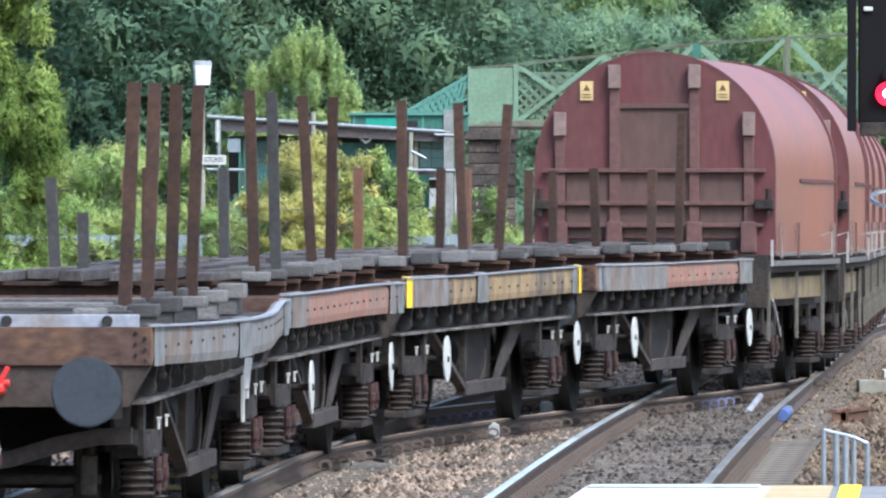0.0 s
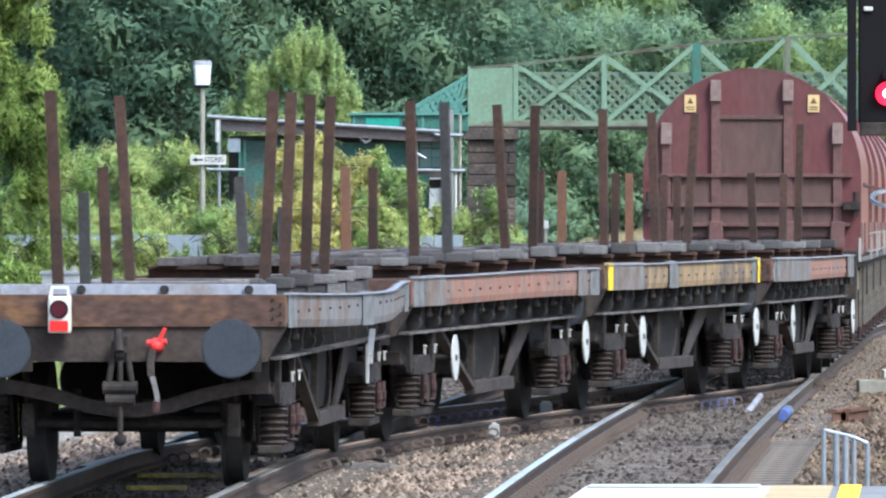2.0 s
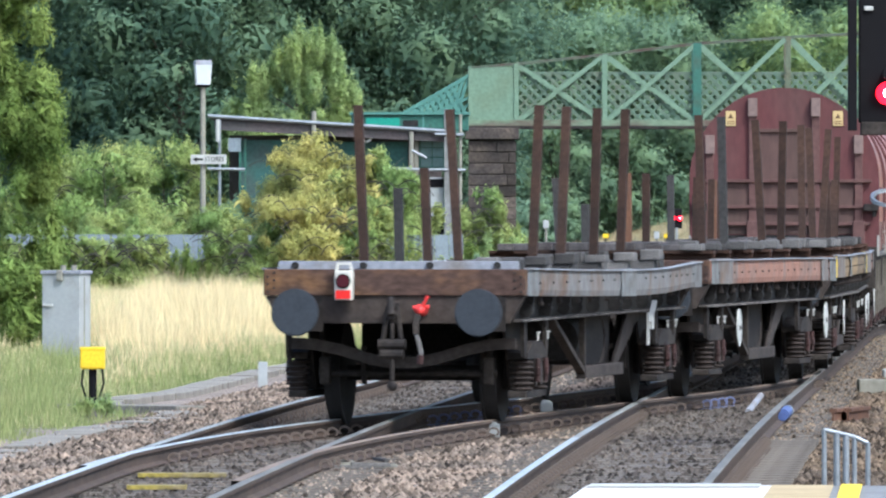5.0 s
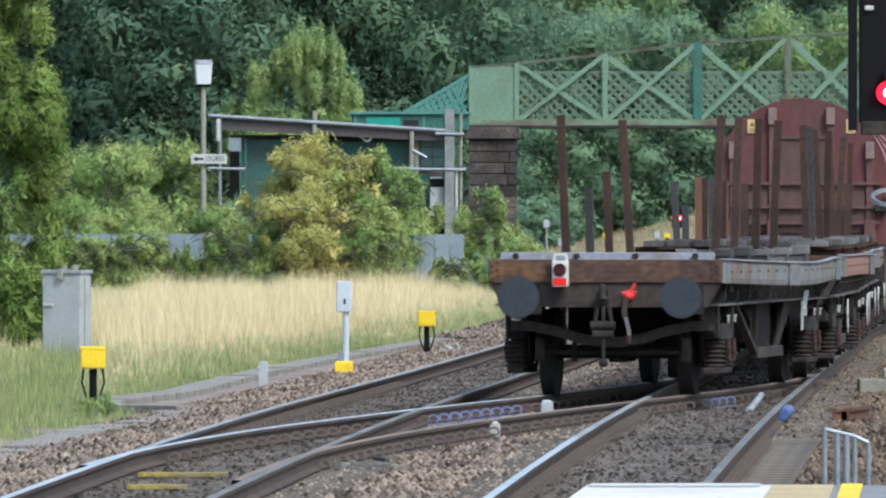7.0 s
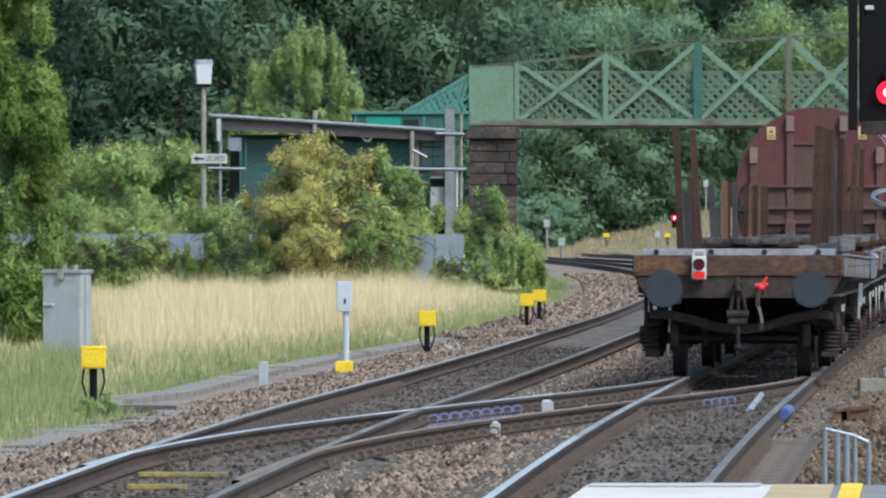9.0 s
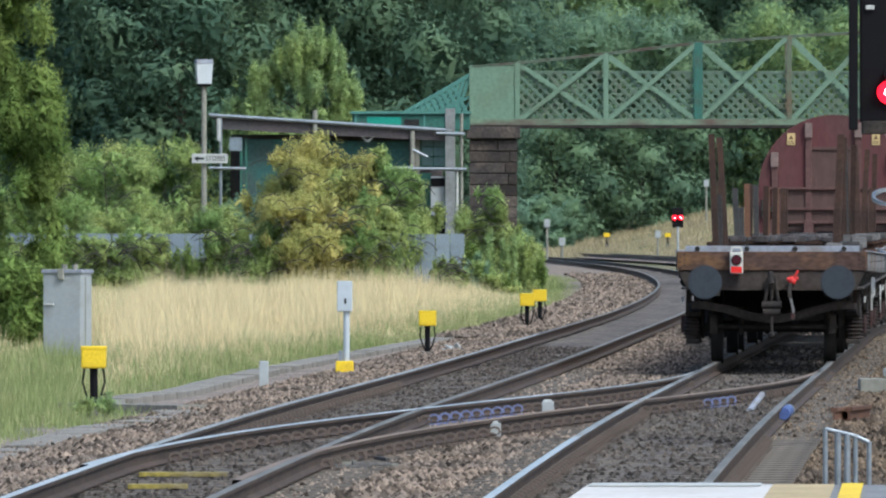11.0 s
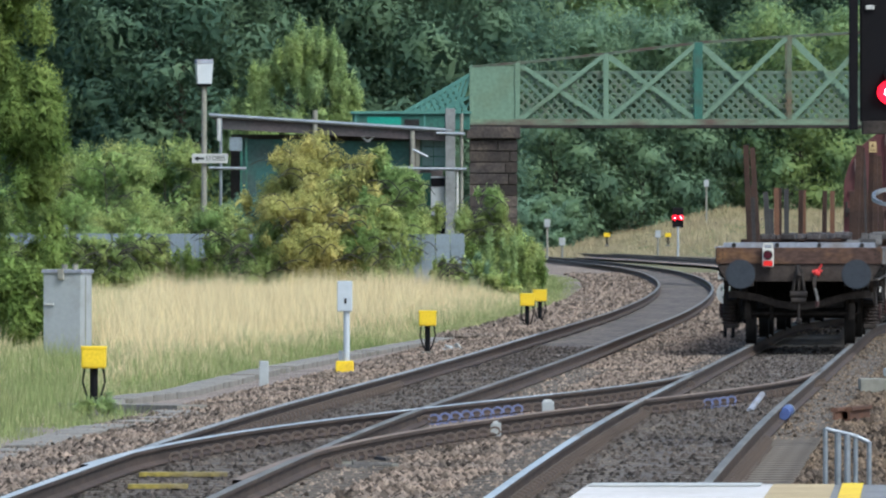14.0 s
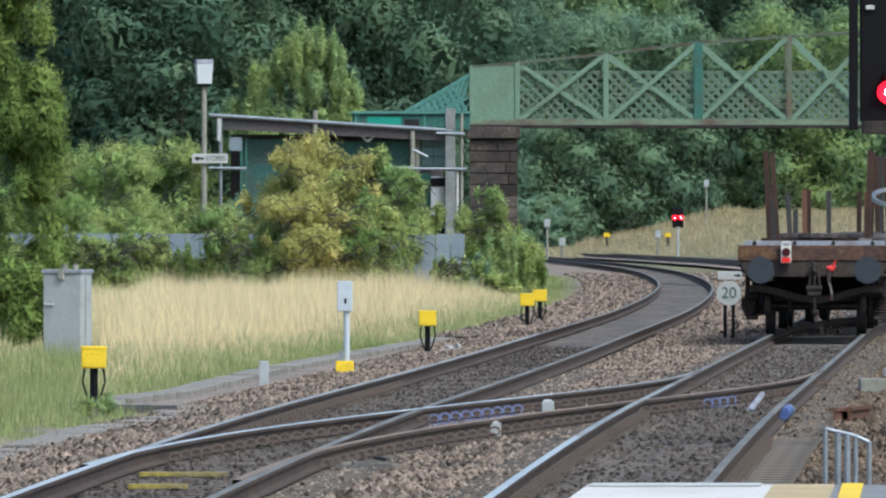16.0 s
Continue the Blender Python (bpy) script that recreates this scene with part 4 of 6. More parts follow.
def build_train():
    a = flat_wagon("flat wagon with dented grey sides, rusty stanchions and tail lamp", M_SIDE_GREY, bow_a,
                   [(0.42, 0.5, M_SIDE_END, "pale repair plate")],
                   [(0.78, -2.4, TALL, P, 2.6), (0.78, -0.5, TALL, P, 2.2), (0.76, 1.9, TALL, P, 1.6), (0.76, 3.8, TALL, P, 2.2),
                    (-0.8, -2.7, TALL, P, -2.3), (-0.8, -0.6, 0.88, S, -1.2), (-0.8, 1.2, SHORT, P, -2.2), (-0.8, 3.2, TALL, P, -3.4)],
                   [(y, 0.12, M_TIMBER) for y in (-5.2, -3.5, -1.6, 0.3, 2.3, 4.2)], True, discs=False)
    b = flat_wagon("flat wagon with flaking red drop sides and rusty bolsters", M_SIDE_RED, bow_b,
                   [(0.05, 0.15, M_SIDE_GREY, "unpainted grey section"), (0.88, 0.93, M_SIDE_GREY, "unpainted grey section")],
                   [(0.75, -2.3, TALL, P, -1.6), (0.75, -0.2, TALL, S, -1.4), (0.75, 3.7, TALL, P, -3.3), (0.75, 5.45, TALL, P, 1.1),
                    (-0.8, -2.3, 1.0, S, -3), (-0.8, -0.1, 0.72, S, -1), (-0.8, 3.7, SHORT, O, -0.5), (-0.8, 5.4, SHORT, P, 0)],
                   [(y, 0.2, M_RUST_POST) for y in (-5.2, -3.6, -1.6, 0.4, 2.4, 4.4)], False)
    c = flat_wagon("flat wagon with rusty ochre drop sides, yellow corners and rusty posts", M_SIDE_OCHRE, bow_c,
                   [(0.001, 0.03, M_YELLOW, "bright yellow painted corner"), (0.03, 0.2, M_SIDE_GREY, "unpainted grey section"), (0.36, 0.42, M_SIDE_END, "pale blue-grey plate"), (0.982, 0.999, M_YELLOW, "yellow painted corner")],
                   [(0.75, -2.5, TALL, P, -0.6), (0.75, 1.4, TALL, P, -2.0), (0.75, 3.6, TALL, P, 3.7),
                    (-0.8, -2.9, SHORT, S, -0.6), (-0.8, 3.4, SHORT, P, 1), (-0.8, 5.1, SHORT, O, 0)],
                   [(y, 0.2, M_RUST_POST) for y in (-5.0, -3.0, -1.0, 1.0, 3.0, 5.0)], False)
    d = flat_wagon("flat wagon with faded red and grey sides and bolsters", M_SIDE_RED, bow_c,
                   [(0.05, 0.4, M_SIDE_GREY, "unpainted grey section"), (0.02, 0.06, M_SIDE_END, "pale plate"), (0.9, 0.96, M_SIDE_GREY, "unpainted grey section")],
                   [(0.75, -2.4, SHORT, P, -2), (0.75, 1.5, SHORT, P, 1), (0.75, 3.6, TALL, P, 1.5),
                    (-0.8, -2.8, SHORT, P, 1), (-0.8, -1.0, SHORT, O, 0), (-0.8, 3.2, SHORT, P, 0.5), (-0.8, 5.0, SHORT, P, 0)],
                   [(y, 0.2, M_RUST_POST) for y in (-5.0, -3.0, -1.0, 1.0, 3.0, 5.0)], False)
    hood = hood_wagon()
    hoods = [hood] + [copy_thing(hood, Matrix()) for _ in range(5)]
    for i, wagon in enumerate((a, b, c, d)):
        TRAIN.append((wagon, 12.7 * i + 6.35, 4.5))
    for i, wagon in enumerate(hoods):
        TRAIN.append((wagon, 50.8 + 9.6 * i + 4.8, 2.75))


# ---- trees, bushes and grass ----
NORMALS = []


def leaf_cloud(lobes, count, size, seed, droop=0.0, gaps=0.42):
    """Many small leaf clumps over a set of ellipsoid lobes (x, y, z, rx, ry, rz), with an uneven outline and gaps."""
    rng = np.random.default_rng(seed)
    vol = np.array([(l[3] * l[4] * l[5]) ** 0.67 for l in lobes])
    pick = rng.choice(len(lobes), count, p=vol / vol.sum())
    L = np.array(lobes, float)[pick]
    d = rng.normal(size=(count, 3))
    d /= np.linalg.norm(d, axis=1)[:, None]
    r = rng.uniform(0.25, 1.0, count) ** 0.45
    lump = 1 + 0.22 * np.sin(d[:, 0] * 7 + pick) * np.sin(d[:, 2] * 6 + pick * 2) + rng.normal(0, 0.07, count)
    pts = L[:, :3] + d * L[:, 3:] * (r * lump)[:, None]
    f = 0.9 / max(0.6, float(np.mean(L[:, 3:])) * 0.5)
    keep = (np.sin(pts[:, 0] * 2.1 * f + seed) + np.sin(pts[:, 1] * 2.3 * f) + np.sin(pts[:, 2] * 2.6 * f + pick)) > -3 * gaps
    pts, d, n = pts[keep], d[keep], int(keep.sum())
    # leaves face outwards and upwards from their bough, unevenly
    face = d * 0.8 + rng.normal(0, 0.5, (n, 3)) + np.array([0, 0, 0.4])
    face /= np.linalg.norm(face, axis=1)[:, None]
    a = rng.normal(size=(n, 3))
    if droop:
        a = a * (1 - droop) + np.array([0, 0, -1.6]) * droop
    a -= face * np.sum(a * face, axis=1)[:, None]
    a /= np.linalg.norm(a, axis=1)[:, None]
    b = np.cross(a, face)
    s = size * rng.uniform(0.55, 1.35, n)[:, None]
    long = s * (1.0 + 1.3 * droop)
    wide = s * (0.62 - 0.25 * droop)
    # one leaf in five is a broad inner spray that closes the crown behind the others
    inner = rng.random(n) < 0.2
    long, wide = np.where(inner[:, None], long * 2.3, long), np.where(inner[:, None], wide * 3.0, wide)
    pts = np.where(inner[:, None], pts - d * (0.35 * float(np.mean(L[:, 3:]))), pts)
    NORMALS.append(np.repeat(d * 0.75 + face * 0.45, 3, 0))
    v = np.stack([pts - a * long + b * wide * 0.4, pts + b * wide * 0.6 + a * long * 0.3, pts + a * long * 0.8 - b * wide], 1).reshape(-1, 3)
    return v, np.arange(3 * n).reshape(-1, 3)


def limbs(height, spread, seed, r0):
    rng = random.Random(seed)
    bm, out = B(), []
    rod(bm, (0, 0, -0.3), (0.1, 0, height * 0.5), r0, 10, r0 * 0.6)
    rod(bm, (0.1, 0, height * 0.48), (0, 0.1, height * 0.9), r0 * 0.6, 8, r0 * 0.15)
    for i in range(9):
        a, z = i * 2.4 + rng.uniform(-0.4, 0.4), height * rng.uniform(0.28, 0.75)
        q = spread * rng.uniform(0.5, 0.9)
        out.append(B())
        rod(out[-1], (0.06, 0, z), (q * math.cos(a), q * math.sin(a), z + q * rng.uniform(0.3, 0.8)), r0 * 0.3, 6, r0 * 0.06)
    return bm, out


M_STEM = material("dead_bramble_stem", (0.05, 0.045, 0.04), 0.9, var=0.3)
TREES = []


def tree(name, label, category, group, at, height, spread, lobes, count, size, leaf, seed, droop=0.0, gaps=0.42, trunk=0.22):
    t = thing(name, label, category, group, at=at)
    if trunk:
        stem, boughs = limbs(height, spread, seed, trunk)
        stem = part("trunk", stem, M_TRUNK, t)
        for b in boughs:
            part("limb", b, M_TRUNK, stem)
    v, f = leaf_cloud(lobes, count, size, seed, droop, gaps)
    me = raw("crown", v, f, leaf)
    me.shade_smooth()
    n = NORMALS.pop()
    me.normals_split_custom_set_from_vertices(n / np.linalg.norm(n, axis=1)[:, None])
    part("crown", me, None, t)
    TREES.append(t)
    return t


def round_lobes(h, r, seed, n=14, low=0.25):
    rng = random.Random(seed)
    out = [(0, 0, h * 0.62, r * 0.6, r * 0.6, h * 0.3)]
    for i in range(n):
        a, z = i * 2.39996, h * (low + (0.93 - low) * (i + 0.5) / n)
        q = r * 0.72 * math.sqrt(max(0.1, 1 - ((z / h - 0.55) / 0.5) ** 2))
        s = r * rng.uniform(0.28, 0.42)
        out.append((q * math.cos(a), q * math.sin(a), z, s, s, s * rng.uniform(0.75, 1.0)))
    return out


def build_woods():
    rng = random.Random(11)
    kinds = []
    for i, (leaf, lab) in enumerate(((L_DARK, "dark green broadleaf tree with dense foliage"), (L_MID, "mid-green woodland tree with a rounded crown"), (L_BRIGHT, "bright green tree with fresh foliage"))):
        kinds.append(tree("woodland_tree", lab, "tree", "trees of the far wood", pose(-40 - 12 * i, 470, 0), 17, 5.2, round_lobes(17, 5.2, 3 + i, 46, 0.06), 42000, 0.14, leaf, 40 + i, 0.0, 0.75))
    # the dark wood behind the station
    for y, x0, x1, step, z in ((455, -17, 0.5, 3.3, -0.5), (476, -17, 4.5, 3.6, 3.0)):
        x = x0
        while x < x1:
            copy_thing(kinds[0 if rng.random() < 0.85 else 1], pose(x + rng.uniform(-0.6, 0.6), y + rng.uniform(-5, 5), z + rng.uniform(-1.5, 0.8), 0, 0, rng.uniform(0, 360)))
            x += step
    # the lighter wood beyond the bridge
    for y, x0, x1, step, z in ((655, 3, 30, 4.4, -2.5), (688, 1, 31, 5.0, 4.0), (715, 0, 32, 5.2, 10.0)):
        x = x0
        while x < x1:
            u = rng.random()
            dark = 0.95 if x > 15 else 0.05
            copy_thing(kinds[0 if u < dark else 1 if u < dark * 0.3 + 0.68 else 2], pose(x + rng.uniform(-1, 1), y + rng.uniform(-6, 6), z + rng.uniform(-1.5, 1), 0, 0, rng.uniform(0, 360)))
            x += step


def build_bushes():
    for x, y, h in ((4.4, 628, 3.6), (6.4, 640, 3.2)):
        tree("far_bush", "dark green shrub at the foot of the far bank", "bush", "shrubs by the far bank", pose(x, y, -0.2), h, 1.5, round_lobes(h, 1.9, 7, 10, 0.1), 4000, 0.16, L_MID, int(x * 9), 0, 0.6, 0.06)
    rng = random.Random(21)
    lobes = [(0, 0, 3.6, 2.0, 1.6, 2.2)]
    for i in range(60):
        x = rng.uniform(-2.6, 2.3)
        top = 9.15 - 0.55 * abs(x - 0.3) ** 1.6 - rng.uniform(0, 1.5)
        lobes.append((x, rng.uniform(-1, 1), top - 0.8, rng.uniform(0.12, 0.28), 0.25, rng.uniform(0.5, 1.0)))
    for i in range(40):
        x = rng.uniform(-2.2, 2.2)
        lobes.append((x, rng.uniform(-1.2, 0.2), rng.uniform(3.2, 7.4 - abs(x)), rng.uniform(0.2, 0.45), 0.35, rng.uniform(0.4, 0.8)))
    tree("willow", "pale green willow with feathery upright shoots", "tree", "", pose(-5.1, 385, 0), 8.0, 2.0, lobes, 64000, 0.06, L_WILLOW, 5, 0.5, 0.5, 0.12)
    lobes = []
    rng = random.Random(4)
    for i in range(70):
        z = -0.1 + 6.6 * (i / 70)
        lobes.append((rng.uniform(-0.9, 1.25) + (0.15 if z < 2.8 else 0), rng.uniform(-1, 1), z, rng.uniform(0.25, 0.4), 0.4, rng.uniform(0.45, 0.8)))
    tree("birch", "weeping birch with hanging yellow-green sprays", "tree", "", pose(-7.75, 185, -0.2), 7.5, 1.5, lobes, 90000, 0.04, L_BIRCH, 8, 0.45, 0.4, 0.05)
    spots = [  # x, y, width, height, leaf, base
        (-9.6, 312, 1.9, 4.2, L_BUSH), (-8.3, 326, 2.0, 4.9, L_BUSH), (-11.8, 312, 1.8, 3.6, L_BUSH), (-8.7, 303, 1.4, 2.4, L_BUSH), (-6.4, 304, 1.3, 2.6, L_BUSH), (-5.4, 309, 1.1, 2.9, L_MID),
        (-4.2, 301, 1.4, 4.3, L_YELLOWING), (-3.2, 302, 1.6, 4.7, L_YELLOWING), (-2.0, 301, 1.6, 4.3, L_BUSH), (-2.6, 299.5, 1.4, 3.6, L_YELLOWING), (-1.1, 300, 1.2, 3.7, L_BUSH), (-3.4, 296, 1.5, 2.9, L_YELLOWING), (-0.8, 302, 0.9, 2.4, L_BUSH),
        (-12.9, 296, 1.0, 1.9, L_BIRCH), (-11.4, 296.5, 0.8, 1.7, L_BUSH), (-9.7, 296, 0.8, 1.9, L_BUSH), (-8.6, 296, 0.8, 1.7, L_BUSH), (-5.9, 297, 0.8, 2.0, L_BUSH), (-4.3, 297, 0.8, 2.3, L_BUSH), (-2.0, 296.5, 1.0, 2.9, L_BUSH), (0.2, 297, 0.5, 1.0, L_BUSH),
        (1.15, 312, 0.8, 3.1, L_BUSH), (2.0, 318, 0.7, 2.0, L_BUSH), (2.3, 322, 0.7, 1.6, L_BUSH), (0.4, 300, 0.8, 1.3, L_MID), (1.4, 300, 0.8, 1.0, L_BUSH), (-12.6, 298, 1.3, 1.8, L_MID), (-10.6, 297, 1.2, 1.5, L_BUSH), (-8.1, 296.5, 0.75, 1.75, L_BUSH), (-6.85, 178, 0.5, 1.5, L_BIRCH), (-4.9, 296, 0.9, 1.6, L_BUSH)]
    for i, (x, y, w, h, leaf) in enumerate(spots):
        r = random.Random(i)
        lobes = [(r.uniform(-w, w) * 0.75, r.uniform(-w, w) * 0.6, h * (0.1 + 0.75 * r.random()), w * r.uniform(0.25, 0.45), w * 0.4, h * r.uniform(0.1, 0.2)) for _ in range(18)] + [(0, 0, h * 0.38, w * 0.85, w * 0.7, h * 0.36)]
        for _ in range(int(10 * w + 6)):  # upright shoots that break the outline
            q = r.uniform(-1, 1)
            lobes.append((q * w * 1.05, r.uniform(-0.5, 0.5) * w, h * (0.92 - 0.45 * q * q) + r.uniform(-0.45, 0.12), r.uniform(0.06, 0.13), 0.12, r.uniform(0.22, 0.42)))
        tree("bush", "yellowing bramble bush with dead stems" if leaf is L_YELLOWING else "overgrown green bramble bush beside the fence", "bush", "lineside bushes", pose(x, y, -0.25), h, w * 0.8, lobes, int(11000 * w * h ** 0.5), 0.05, leaf, 60 + i, 0.38, 0.3, 0.035)
        bush = TREES[-1]
        for k in range(16 if y > 200 and (y < 300 or h > 3) else 0):
            a, q, z = r.uniform(3.4, 6.0), r.uniform(0.5, 0.95) * w, r.uniform(0.3, 0.85) * h
            up, out = r.uniform(0.1, 0.35), r.uniform(0.3, 0.7)
            cx, cy = q * math.cos(a), q * math.sin(a) - 0.15 * w
            side = r.choice((-1, 1))
            arc = [(cx + side * out * (j / 6 - 0.5), cy - 0.1, z + up * math.sin(math.pi * (0.2 + 0.8 * j / 6))) for j in range(7)]
            part("stem", ribbon(B(), arc, 0.024, 0.02, (0, 1, 0)), M_STEM, bush, "dead arching bramble stem")


def build_weeds():
    """Tall willowherb standing in clumps along the fence and at the feet of the boxes."""
    rng = random.Random(31)
    spots = [(x, 297.5 + rng.uniform(-1.5, 1.5), rng.uniform(1.1, 1.9), 0.55) for x in (-11.6, -10.9, -8.0, -7.2, -6.7, -5.75, -5.2, -4.7, -4.1, -3.6, -2.6, -1.7, -1.2)]
    spots += [(0.75, 305, 1.7, 0.5), (1.6, 309, 2.0, 0.55), (2.1, 313, 1.8, 0.5), (2.55, 318, 1.2, 0.5)]
    spots += [(-3.68, 118.6, 0.32, 0.13), (-3.9, 118.4, 0.22, 0.1), (-11.0, 180, 1.3, 0.5)]
    for i, (x, y, h, w) in enumerate(spots):
        lobes = []
        for _ in range(int(16 * w) + 4):
            q, top = rng.uniform(-1, 1), h * rng.uniform(0.6, 1.05)
            lobes.append((q * w, rng.uniform(-0.3, 0.3) * w, top * 0.55, 0.05 + 0.06 * w, 0.1, top * 0.45))
        leaf = (L_BUSH, L_BIRCH, L_WILLOW)[i % 3]
        tree("willowherb", "tall green willowherb with narrow leaves", "weed", "tall weeds by the fence", pose(x, y, -0.25), h, w * 0.4, lobes, int(2600 * w * h) + 350, 0.036 if h > 0.5 else 0.022, leaf, 300 + i, 0.5, 0.6, 0.012)


def grass_patch(name, label, count, xy, height, width, leaf, seed, lean=0.25):
    rng = np.random.default_rng(seed)
    x, y = xy(rng, count)
    n = len(x)
    z = np.array([ground_z(a, b) for a, b in zip(x, y)])
    clump = 0.75 + 0.35 * np.sin(x * 1.9 + 1.3 * np.sin(y * 0.11)) * np.sin(y * 0.17 + x) + 0.2 * np.sin(x * 5.1 + y * 0.9)
    h = height(x, y) * rng.uniform(0.5, 1.15, n) * np.clip(clump, 0.35, 1.3) * np.where(rng.random(n) < 0.06, 1.3, 1.0)
    base = np.stack([x, y, z - 0.03], 1)
    a = rng.uniform(0, 2 * np.pi, n)
    w = np.stack([np.cos(a), np.sin(a), 0 * a], 1) * (width * rng.uniform(0.6, 1.4, n))[:, None]
    tip = base + np.stack([rng.normal(0, lean, n) * h, rng.normal(0, lean, n) * h, h], 1)
    v = np.stack([base - w, base + w, tip], 1).reshape(-1, 3)
    f = np.arange(3 * n).reshape(-1, 3)
    tagged(part(name, raw(name, v, f, leaf)), label, "grass", kind="stuff")


def build_grass():
    def margin(y):
        """Where the grass begins: behind the cable trough."""
        return np.array([LEFT(v) + TROUGH(v) for v in y]) - 0.25

    def verge(rng, n):
        y = 100 + 200 * rng.random(n) ** 0.8
        edge = margin(y)
        return edge - (12.5 + edge) * rng.random(n), y

    def edge_only(rng, n):
        y = 95 + 330 * rng.random(n) ** 1.3
        edge = margin(y)
        return edge - np.where(y > 215, 4.5, 1.8) * rng.random(n) ** 1.4 + np.where(y > 215, 0.5, 0), y

    def from_edge(x, y):
        return margin(y) - x

    def straw(x, y):
        return np.clip(0.02 + 0.26 * from_edge(x, y), 0.05, 0.84) * np.where((x < -4.6) & (y < 174), 0.45, 1.0) * np.where(x < -5.4 - (y - 174) * 0.02, 0.6, 1.0) * np.clip((y - 96) / 40, 0.35, 1)
    grass_patch("dry_grass", "tall straw-coloured seeding grass on the lineside verge", 240000, verge, straw, 0.0062, L_STRAW, 3)
    grass_patch("green_grass", "green grass growing among the straw on the verge", 130000, verge, lambda x, y: np.clip(0.26 + 0.07 * from_edge(x, y), 0.18, 0.42) * np.where(y < 160, 1.2, 1.0), 0.0065, L_GRASS, 4)
    grass_patch("short_grass", "short green grass at the edge of the ballast", 60000, edge_only, lambda x, y: 0.1 + 0.16 * np.clip(from_edge(x, y), 0, 1.6), 0.008, L_GRASS, 5)

    def bank(rng, n):
        return rng.uniform(4, 30, n), rng.uniform(612, 650, n)
    grass_patch("bank_grass", "dry straw-coloured grass on the far bank", 26000, bank, lambda x, y: 0.4 + 0 * x, 0.032, L_BANK, 6)


